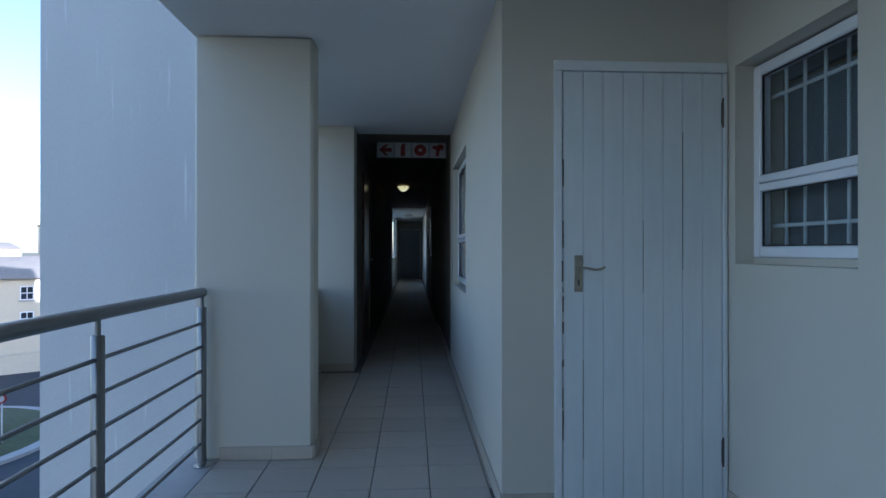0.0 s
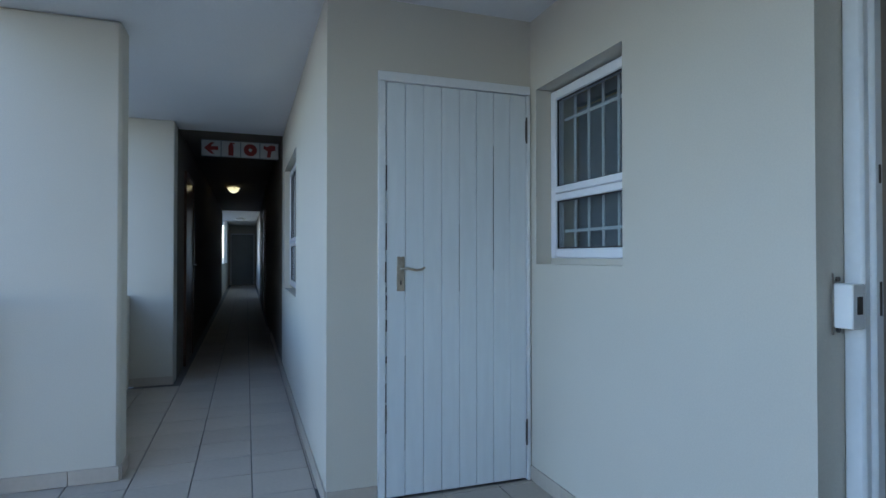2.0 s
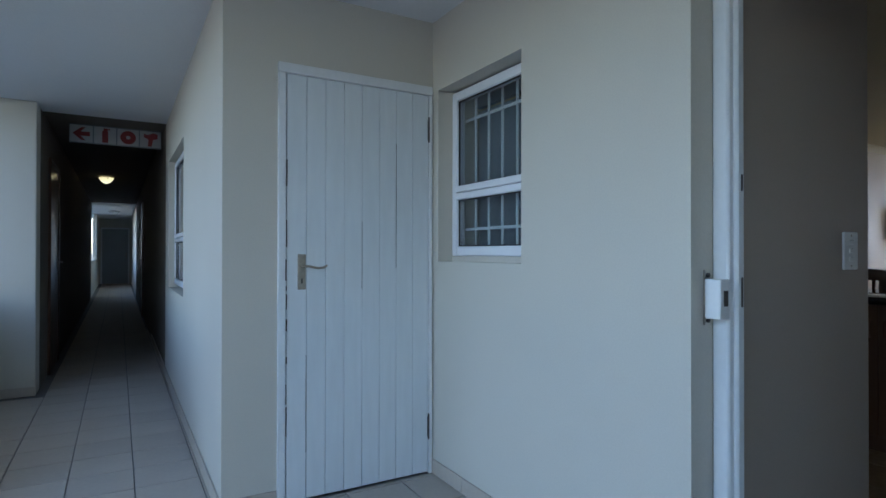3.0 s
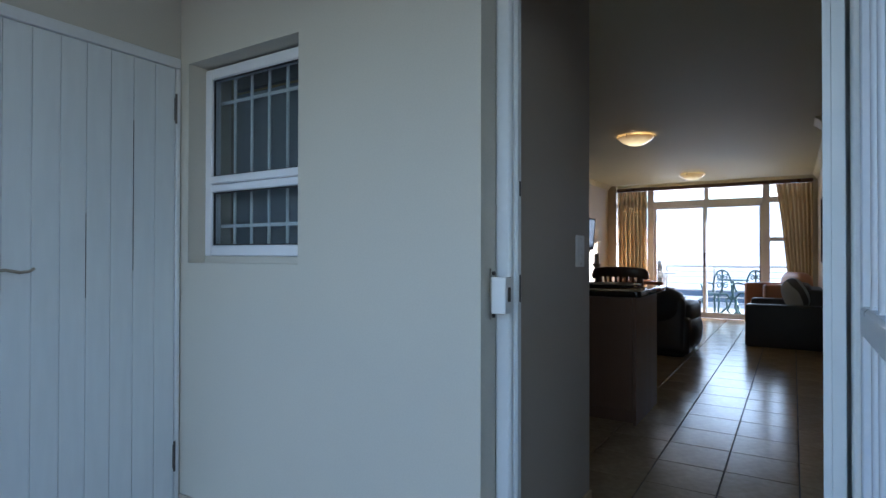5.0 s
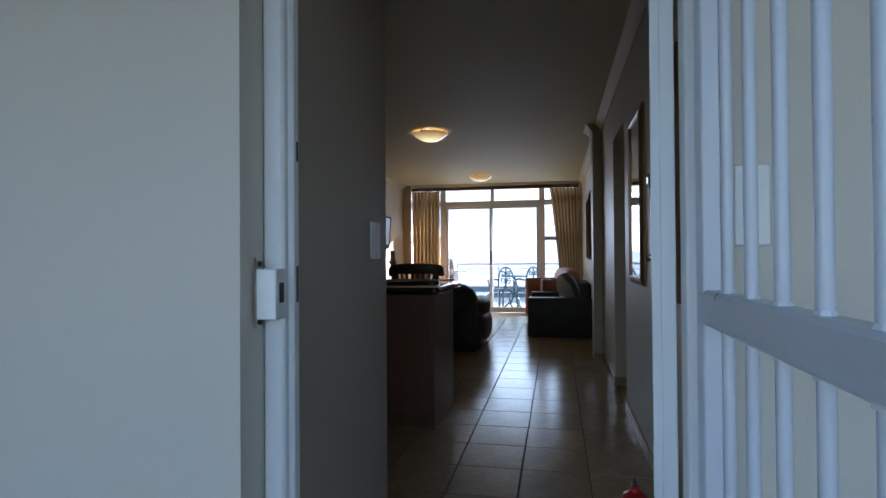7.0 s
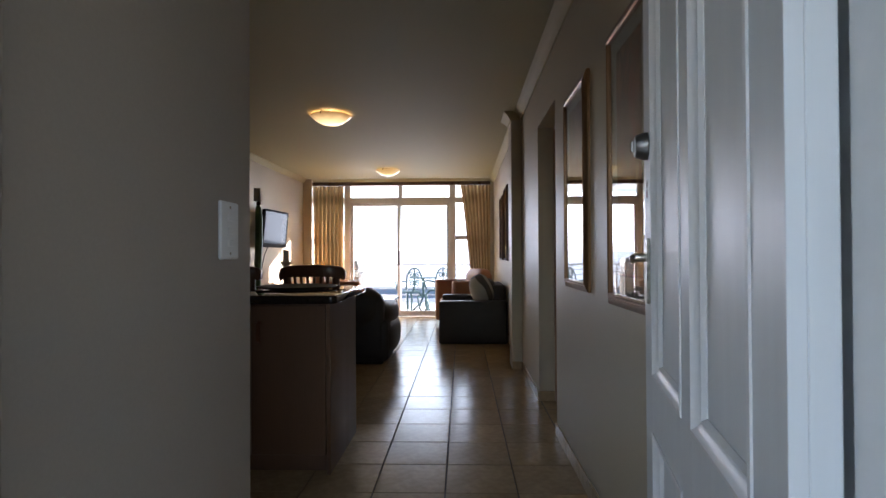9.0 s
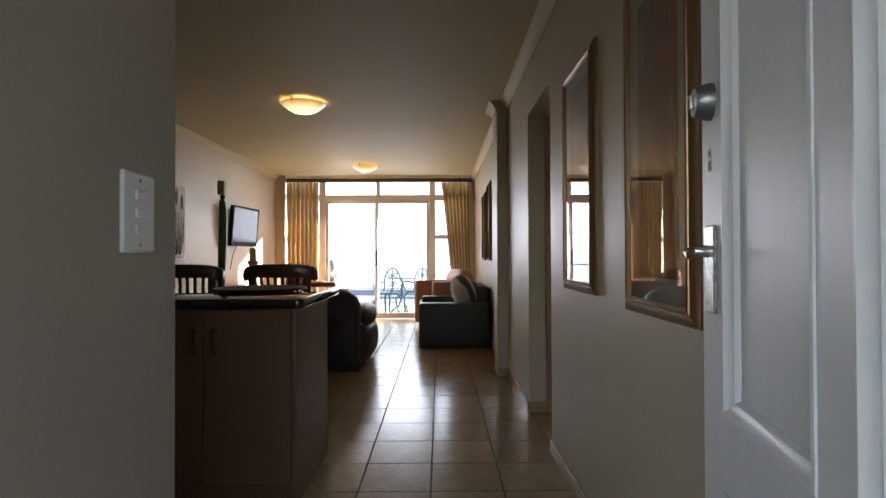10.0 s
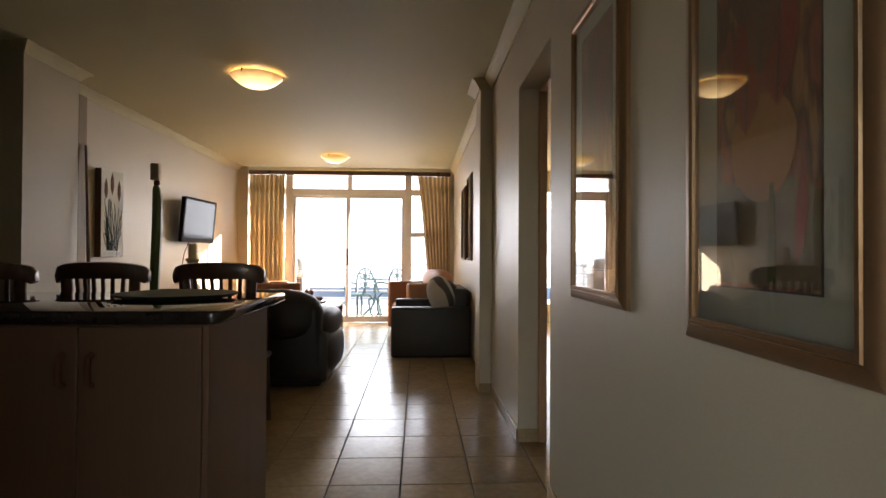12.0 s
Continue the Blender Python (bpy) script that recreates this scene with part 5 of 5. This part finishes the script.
def glazing():
    e = thing("sliding_door", pose(X_WIN + 0.04, 0, 0), "white aluminium sliding door with top lights", "sliding door")
    e["kind"] = "structure"
    z0, zt0, zt1, zt2 = 0.0, 2.11, 2.215, 2.50
    ys = [(0.66, 0.60), (0.01, -0.105), (-1.965, -2.075), (-2.64, -2.70)]
    fr = bmesh.new()
    for a, b in ys:
        add_box(fr, (0, b, z0), (0.07, a, zt2), 0.004)
    for a, b in zip(ys, ys[1:]):
        add_box(fr, (0.002, b[0], zt0), (0.068, a[1], zt1), 0.004)
        add_box(fr, (0.002, b[0], zt2 - 0.05), (0.068, a[1], zt2), 0.004)
        add_box(fr, (0.002, b[0], z0), (0.068, a[1], 0.035), 0.004)
    add_box(fr, (0.002, -1.085, zt1), (0.068, -1.01, zt2 - 0.05), 0.004)
    part("window_frame", fr, PVC, e, "white aluminium frame")
    def leaf(y0, y1, x):
        s = part("sliding_leaf", boxes(((x, y0, 0.036), (x + 0.03, y0 + 0.05, zt0 - 0.001)), ((x, y1 - 0.05, 0.036), (x + 0.03, y1, zt0 - 0.001)), ((x, y0 + 0.05, 0.036), (x + 0.03, y1 - 0.05, 0.10)), ((x, y0 + 0.05, zt0 - 0.05), (x + 0.03, y1 - 0.05, zt0 - 0.001)), bevel=0.003), PVC, e)
        p = part("pane", box((x + 0.013, y0 + 0.05, 0.10), (x + 0.017, y1 - 0.05, zt0 - 0.05)), GLASS, s)
        p.visible_shadow = False
        return s
    leaf(-1.06, -0.106, 0.036)
    s = leaf(-1.964, -0.985, 0.004)
    part("pull_handle", box((-0.03, -1.035, 0.95), (0.004, -1.005, 1.22), 0.005), DARK_METAL, s, "black pull handle")
    part("seal", box((0.0, -1.923, 0.2), (0.0035, -1.914, 2.05)), DARK_METAL, s)
    for y0, y1 in ((0.60, 0.01), (-2.075, -2.64)):
        part("side_bar", box((0.01, y1, 1.42), (0.06, y0, 1.495), 0.003), PVC, e)
        for a, b in ((0.035, 1.42), (1.495, zt0)):
            p = part("pane", box((0.03, y1, a), (0.034, y0, b)), GLASS, e)
            p.visible_shadow = False
    for y0, y1 in ((0.60, 0.01), (-0.105, -1.01), (-1.085, -1.965), (-2.075, -2.64)):
        p = part("pane", box((0.03, y1, zt1), (0.034, y0, zt2 - 0.05)), GLASS, e)
        p.visible_shadow = False


glazing()

# ---- balcony ----
def balcony_rail():
    e = thing("balcony_railing", pose(11.6, 0, -0.02), "white horizontal bar railing of the balcony", "railing")
    part("top_rail", tube([(0, -2.95, 0.95), (0, 0.95, 0.95)], 0.026, 10), RAIL_WHITE, e)
    for y in (-2.9, -1.95, -1.0, -0.05, 0.9):
        part("post", box((-0.02, y - 0.02, 0), (0.02, y + 0.02, 0.94), 0.003), RAIL_WHITE, e)
    for z in (0.16, 0.30, 0.44, 0.58, 0.72, 0.84):
        part("bar", tube([(0, -2.95, z), (0, 0.95, z)], 0.011, 8), RAIL_WHITE, e)


balcony_rail()


def spiral(cx, cz, r, turns, a0, n=16, s=1):
    return [(0, cx + s * r * (1 - 0.75 * i / n) * math.cos(a0 + 2 * math.pi * turns * i / n), cz + r * (1 - 0.75 * i / n) * math.sin(a0 + 2 * math.pi * turns * i / n)) for i in range(n + 1)]


def iron_chair(m):
    """Cast garden chair with scrolled back, facing +x."""
    e = thing("garden_chair", m, "green cast iron garden chair with scrolled back", "chair", "balcony chairs")
    part("seat", lathe([(0.02, 0.43), (0.19, 0.43), (0.205, 0.445), (0.19, 0.455), (0.02, 0.45)], 24), IRON_GREEN, e)
    for x, y in ((0.15, 0.15), (0.15, -0.15), (-0.15, 0.15), (-0.15, -0.15)):
        part("leg", tube([(x * 0.8, y * 0.8, 0.435), (x * 1.25, y * 1.25, 0.32), (x * 0.9, y * 0.9, 0.12), (x * 1.35, y * 1.35, 0.0)], 0.019, 8), IRON_GREEN, e)
    hoop = [(-0.17, 0.20 * math.cos(radians(a)), 0.46 + 0.44 * max(math.sin(radians(a)), 0) ** 0.7) for a in range(0, 181, 12)]
    part("back_hoop", tube(hoop, 0.016, 8), IRON_GREEN, e)
    for s in (-1, 1):
        for cz, r in ((0.76, 0.06), (0.60, 0.07)):
            pts = [(-0.17, y, z) for _, y, z in spiral(0.075 * s, cz, r, 1.3, 0.5, 16, s)]
            part("scroll", tube(pts, 0.012, 6), IRON_GREEN, e)
        part("arm", tube([(-0.17, 0.20 * s, 0.62), (0.0, 0.25 * s, 0.65), (0.14, 0.24 * s, 0.62), (0.15, 0.18 * s, 0.46)], 0.017, 8), IRON_GREEN, e)
    part("back_splat", tube([(-0.17, 0, 0.45), (-0.17, 0, 0.88)], 0.017, 8), IRON_GREEN, e)
    return e


ic = iron_chair(pose(10.50, -1.16, -0.02, 0, 0, 150))
copy_thing(ic, pose(10.95, -1.70, -0.02, 0, 0, 40))


def iron_table():
    e = thing("garden_table", pose(11.0, -1.40, -0.02), "round green cast iron balcony table", "table")
    part("tabletop", lathe([(0.02, 0.68), (0.29, 0.68), (0.31, 0.69), (0.30, 0.705), (0.02, 0.70)], 28), IRON_GREEN, e)
    part("pillar", lathe([(0.03, 0.30), (0.02, 0.45), (0.035, 0.55), (0.02, 0.68)], 14), IRON_GREEN, e)
    for k in range(3):
        a = radians(90 + 120 * k)
        c, s = math.cos(a), math.sin(a)
        part("leg", tube([(0.02 * c, 0.02 * s, 0.36), (0.12 * c, 0.12 * s, 0.30), (0.10 * c, 0.10 * s, 0.14), (0.24 * c, 0.24 * s, 0.0)], 0.020, 8), IRON_GREEN, e)


iron_table()


def barbecue():
    e = thing("barbecue", pose(10.95, 0.15, -0.02), "steel barbecue with closed hood on the balcony", "barbecue")
    part("firebox", box((-0.22, -0.28, 0.72), (0.22, 0.28, 0.86), 0.015), STEEL, e)
    hood = part("hood", pillow((-0.22, -0.28, 0.80), (0.22, 0.28, 1.10), power=4), STEEL, e)
    part("hood_handle", tube([(-0.24, -0.15, 0.93), (-0.26, -0.15, 0.93), (-0.26, 0.15, 0.93), (-0.24, 0.15, 0.93)], 0.008, 6), DARK_METAL, hood)
    part("shelf", box((-0.18, -0.52, 0.80), (0.18, -0.28, 0.82), 0.004), STEEL, e)
    part("cupboard", box((-0.20, -0.26, 0.06), (0.20, 0.26, 0.72), 0.01), DARK_METAL, e)
    for y in (-0.2, 0.2):
        part("wheel", lathe([(0.04, -0.015), (0.04, 0.015)], 16), BLACK_PLASTIC, e, m=pose(-0.12, y, 0.04, 90, 0, 0))
        part("wheel", lathe([(0.04, -0.015), (0.04, 0.015)], 16), BLACK_PLASTIC, e, m=pose(0.12, y, 0.04, 90, 0, 0))


barbecue()

# ---- outside: ground, road, houses, trees, hill ----
GZ = -7.6
structure("ground", boxes(((-3000, -3000, GZ - 1), (3000, 3000, GZ))), GROUND, "dry ground that reaches the horizon", "ground")
structure("promenade", boxes(((11.76, -300, GZ), (112, 300, GZ + 0.04))), PAVING, "pale paved promenade below the balcony", "pavement")
# added glowing sheet that stands in for the overexposed distance
structure("haze_backdrop", boxes(((151, -900, GZ + 0.05), (152, 900, 14))), GLOW_WHITE, "glowing white sheet added to wash out the far view", "backdrop")
structure("sea", boxes(((112, -3000, GZ), (2990, 3000, GZ + 0.05))), SEA, "glittering sea beyond the shore", "water")
structure("road", boxes(((-60, -60, GZ), (-8, 120, GZ + 0.03))), ASPHALT, "asphalt street below the flats", "road")
isl = bmesh.new()
add_lathe(isl, [(6.2, 0.0), (6.2, 0.16), (5.9, 0.18)], 40)
structure("kerb", isl, KERB, "concrete kerb round the grass island", "kerb").matrix_basis = pose(-24.0, 23.5, GZ + 0.03)
gr = bmesh.new()
add_lathe(gr, [(5.88, 0.10), (5.6, 0.22), (0.1, 0.34)], 40)
structure("grass_island", gr, GRASS, "mown grass on the traffic island", "grass").matrix_basis = pose(-24.0, 23.5, GZ + 0.03)
sg = thing("road_sign", pose(-19.6, 23.2, GZ + 0.30), "red round road sign on a white post", "road sign")
part("post", tube([(0, 0, 0), (0, 0, 1.9)], 0.035, 10), RAIL_WHITE, sg)
part("disc", lathe([(0.22, -0.02), (0.22, 0.02)], 24), SIGN_RED, sg, m=pose(0, -0.06, 1.95, 90, 0, 35))
part("disc_face", lathe([(0.14, -0.02), (0.14, 0.02)], 24), SIGN_WHITE, sg, m=pose(0.0, -0.075, 1.95, 90, 0, 35))


def house(m, w, d, h, rise, label, cols, rows):
    """House facing -y."""
    e = thing("house", m, label, "house", "houses across the street")
    part("wall", box((-w / 2, 0, 0), (w / 2, d, h)), HOUSE_WALL, e)
    rf = bmesh.new()
    o = 0.5
    a = [rf.verts.new(p) for p in ((-w / 2 - o, -o, h), (w / 2 + o, -o, h), (w / 2 + o, d + o, h), (-w / 2 - o, d + o, h), (-w / 2 + 2, d / 2, h + rise), (w / 2 - 2, d / 2, h + rise))]
    for f in ((0, 1, 5, 4), (1, 2, 5), (2, 3, 4, 5), (3, 0, 4), (3, 2, 1, 0)):
        rf.faces.new([a[i] for i in f])
    part("roof", rf, HOUSE_ROOF, e, "low grey hipped roof")
    for x in cols:
        for z in rows:
            wi = part("window", boxes(((x - 0.45, -0.08, z), (x - 0.37, 0.02, z + 1.1)), ((x + 0.37, -0.08, z), (x + 0.45, 0.02, z + 1.1)), ((x - 0.37, -0.08, z), (x + 0.37, 0.02, z + 0.08)), ((x - 0.37, -0.08, z + 1.02), (x + 0.37, 0.02, z + 1.1)), ((x - 0.03, -0.08, z + 0.08), (x + 0.03, 0.02, z + 1.02)), ((x - 0.37, -0.07, z + 0.52), (x + 0.37, 0.02, z + 0.58))), PVC, e)
            part("pane", box((x - 0.38, -0.03, z + 0.06), (x + 0.38, -0.01, z + 1.05)), HOUSE_GLASS, wi)
            part("sill", box((x - 0.55, -0.16, z - 0.1), (x + 0.55, 0.0, z - 0.01)), KERB, wi)
    return e


house(pose(-36.5, 39.5, GZ, 0, 0, 36), 22, 10, 6.6, 1.7, "cream two-storey house with small white windows", (-8, -5, -2, 0.2, 3, 6, 9), (2.9, 4.9))
part("garden_wall", boxes(((-14, -0.1, 0), (14, 0.1, 1.3)), ((-14, -0.16, 1.3), (14, 0.16, 1.4))), HOUSE_WALL)
gw = tagged(bpy.data.objects["garden_wall"], "low white garden wall before the cream house", "wall")
gw.matrix_basis = pose(-33.5, 36.0, GZ, 0, 0, 36)
for k, (x, y, w, h) in enumerate(((-95, 110, 30, 9), (-70, 120, 16, 14), (-130, 120, 30, 8), (-40, 150, 26, 8))):
    f = house(pose(x, y, GZ, 0, 0, 36 if x < 0 else -90), w, 12, h, 1.5, "pale distant house among trees", (-5, 0, 5), (1.5, 4.5))


def tree(m, h, r, seed):
    """Far tree: tapered trunk with limbs and a crown of many small leaf clumps."""
    e = thing("tree", m, "distant dark green garden tree", "tree", "far trees")
    rg = random.Random(seed)
    tr = tube([(0, 0, 0), (0.1, 0, h * 0.4), (0.0, 0.1, h * 0.75)], 0.2, 8, [0.28, 0.2, 0.08])
    for k in range(4):
        a = rg.uniform(0, 6.28)
        add_tube(tr, [(0, 0, h * 0.45), (r * 0.6 * math.cos(a), r * 0.6 * math.sin(a), h * 0.75)], 0.08, 6, [0.1, 0.04])
    part("trunk", tr, BARK, e)
    cr = bmesh.new()
    for k in range(420):
        d = Vector((rg.gauss(0, 1), rg.gauss(0, 1), rg.gauss(0, 1))).normalized() * (rg.random() ** 0.45)
        c = Vector((d.x * r, d.y * r, h * 0.72 + d.z * h * 0.34))
        s = rg.uniform(0.15, 0.36)
        vs = [cr.verts.new(c + Vector((rg.uniform(-s, s), rg.uniform(-s, s), rg.uniform(-s, s)))) for _ in range(4)]
        cr.faces.new(vs[:3])
        cr.faces.new(vs[1:])
    part("crown", cr, FOLIAGE, e)
    return e


t0 = tree(pose(-75, 95, GZ), 7, 3.2, 3)
for k, (x, y) in enumerate(((-82, 100), (-90, 98), (-68, 104), (-98, 112), (-105, 108), (-60, 110), (-112, 122), (-86, 118), (-78, 125), (-122, 118))):
    copy_thing(t0, pose(x, y, GZ, 0, 0, k * 57))
hl = bmesh.new()
N = 60
rows = []
for i in range(N + 1):
    u = i / N
    a = radians(95 + 70 * u)
    hh = 90 + 60 * math.sin(u * 9) * math.sin(u * 5 + 1) + 14 * math.sin(u * 40)
    rows.append((hl.verts.new((2400 * math.cos(a), 2400 * math.sin(a), GZ)), hl.verts.new((2600 * math.cos(a), 2600 * math.sin(a), GZ + max(hh, 30)))))
for p, q in zip(rows, rows[1:]):
    hl.faces.new((p[0], q[0], q[1], p[1]))
tagged(structure("backdrop", hl, HILL, "hazy blue hills on the horizon", "hill"))

# ---- floor tiles and skirtings ----
def tile_mesh(name, sx, sy, mat, t=0.010):
    return to_mesh(name, box((-sx / 2 + 0.0030, -sy / 2 + 0.0030, -t), (sx / 2 - 0.0030, sy / 2 - 0.0030, 0.0), 0.0018), mat)


def lay(parent, name, me, x, y, z=0.0):
    ob = new(name, me)
    ob.parent = parent
    ob.matrix_basis = pose(x, y, z)
    return ob


PO = 0.301
tm = tile_mesh("corridor_tile", PO, PO, TILE_OUT)
for i in range(-3, 9):
    for j in range(-4, 22):
        x, y = -1.705 + (i + 0.5) * PO, 0.566 + (j + 0.5) * PO
        if not (-2.80 < x < -0.06) or (y > -0.10 and x > XA - 0.10) or (y > 3.1 and x < -2.1):
            continue
        lay(FLOOR_OUT, "tile", tm, x, y)
cut = tile_mesh("cut_tile", 0.024, PO, TILE_OUT)
for j in range(-1, 22):
    lay(FLOOR_OUT, "tile", cut, XA - 0.0115, 0.566 + (j + 0.5) * PO)
cut2, cut3 = tile_mesh("cut_tile_wide", 0.199, PO, TILE_OUT), tile_mesh("cut_tile_long", PO, 0.034, TILE_OUT)
for j in range(-8, -2):
    lay(FLOOR_OUT, "tile", cut2, -0.1005, 0.566 + (j + 0.5) * PO)
for i in range(2, 6):
    lay(FLOOR_OUT, "tile", cut3, -1.705 + (i + 0.5) * PO if i < 5 else -0.05, -0.0185)
rest = bmesh.new()
for i in range(-3, 9):
    for j in list(range(-25, -4)) + list(range(22, 72)):
        x, y = -1.705 + (i + 0.5) * PO, 0.566 + (j + 0.5) * PO
        if not (-2.80 < x < -0.06) or (y > -0.10 and x > XA - 0.10) or (y > 3.1 and x < -2.1):
            continue
        vs = [rest.verts.new((x + a * 0.148, y + b * 0.148, 0.0)) for a, b in ((-1, -1), (1, -1), (1, 1), (-1, 1))]
        rest.faces.new(vs)
tagged(part("far_tile", rest, TILE_OUT, FLOOR_OUT), kind="stuff")

PX, PY = 0.363, 0.348
tr_ = tile_mesh("room_tile", PX, PY, TILE_IN)
rest = bmesh.new()
for i in range(-9, 19):
    for j in range(-3, 10):
        x, y = 3.312 + (i + 0.5) * PX, -2.103 + (j + 0.5) * PY
        if x < 0.16 or x > X_WIN - 0.05 or y < -2.93 or y > 0.84:
            continue
        if j <= 3 or x > 5.0:
            lay(FLOOR_IN, "tile", tr_, x, y)
        else:
            vs = [rest.verts.new((x + a * 0.1785, y + b * 0.171, 0.0)) for a, b in ((-1, -1), (1, -1), (1, 1), (-1, 1))]
            rest.faces.new(vs)
for i in range(-9, 18):
    for j in range(-9, -2):
        x, y = 3.312 + (i + 0.5) * PX, -2.103 + (j + 0.5) * PY
        vs = [rest.verts.new((x + a * 0.1785, y + b * 0.171, 0.0)) for a, b in ((-1, -1), (1, -1), (1, 1), (-1, 1))]
        rest.faces.new(vs)
tagged(part("far_tile", rest, TILE_IN, FLOOR_IN), kind="stuff")


def skirting(name, a, b, normal, parent_mat, h, label, step=0.30):
    """A row of skirting tiles along a wall foot."""
    a, b, n = Vector(a), Vector(b), Vector(normal)
    e = structure(name, tube([a + n * 0.002 + Vector((0, 0, 0.002)), b + n * 0.002 + Vector((0, 0, 0.002))], 0.0015, 4), GROUT_OUT, label, "skirting")
    d = (b - a)
    L = d.length
    d.normalize()
    k, pos = 0, 0.0
    ang = math.degrees(math.atan2(d.y, d.x))
    while pos < L - 0.02:
        s = min(step, L - pos)
        side = 1 if Vector((-d.y, d.x, 0)).dot(n) > 0 else -1
        bm = box((0.001, min(0.0, side * 0.011), 0.001), (s - 0.001, max(0.0, side * 0.011), h), 0.002)
        ob = part("skirting_tile", bm, parent_mat, e)
        ob.matrix_basis = pose(a.x + d.x * pos, a.y + d.y * pos, 0.001, 0, 0, ang)
        pos += s
        k += 1


SK = 0.078
skirting("skirting_1", (-2.60, Y_P1, 0), (-2.067, Y_P1, 0), (0, -1, 0), TILE_OUT, SK, "tile skirting at the pillar foot")
skirting("skirting_2", (-2.067, Y_P1, 0), (-2.067, 0.90, 0), (1, 0, 0), TILE_OUT, SK, "tile skirting on the pillar side")
skirting("skirting_3", (XA, 0.0, 0), (XA, 6.0, 0), (-1, 0, 0), TILE_OUT, SK, "tile skirting along the corridor wall")
skirting("skirting_4", (XA, 0.0, 0), (-0.836, 0.0, 0), (0, -1, 0), TILE_OUT, SK, "tile skirting beside the store door")
skirting("skirting_5", (0.0, -0.012, 0), (0.0, DOOR_L, 0), (-1, 0, 0), TILE_OUT, SK, "tile skirting under the window")
skirting("skirting_6", (-2.69, 3.05, 0), (-2.07, 3.05, 0), (0, -1, 0), TILE_OUT, SK, "tile skirting at the second pillar")
skirting("skirting_7", (0.9, Y_HR, 0), (op0, Y_HR, 0), (0, 1, 0), TILE_IN, SK, "beige tile skirting along the hall wall", PX)
skirting("skirting_8", (op1, Y_HR, 0), (5.11, Y_HR, 0), (0, 1, 0), TILE_IN, SK, "beige tile skirting beyond the doorway", PX)
skirting("skirting_9", (op1, Y_HR, 0), (op1, Y_HR - 0.12, 0), (-1, 0, 0), TILE_IN, SK, "beige tile skirting in the doorway", PX)
skirting("skirting_10", (5.11, Y_HR, 0), (5.11, Y_HR + 0.10, 0), (-1, 0, 0), TILE_IN, SK, "beige tile skirting on the pilaster", PX)
skirting("skirting_11", (XT, Y_HL, 0), (1.062, Y_HL, 0), (0, -1, 0), TILE_IN, SK, "beige tile skirting along the hall", PX)
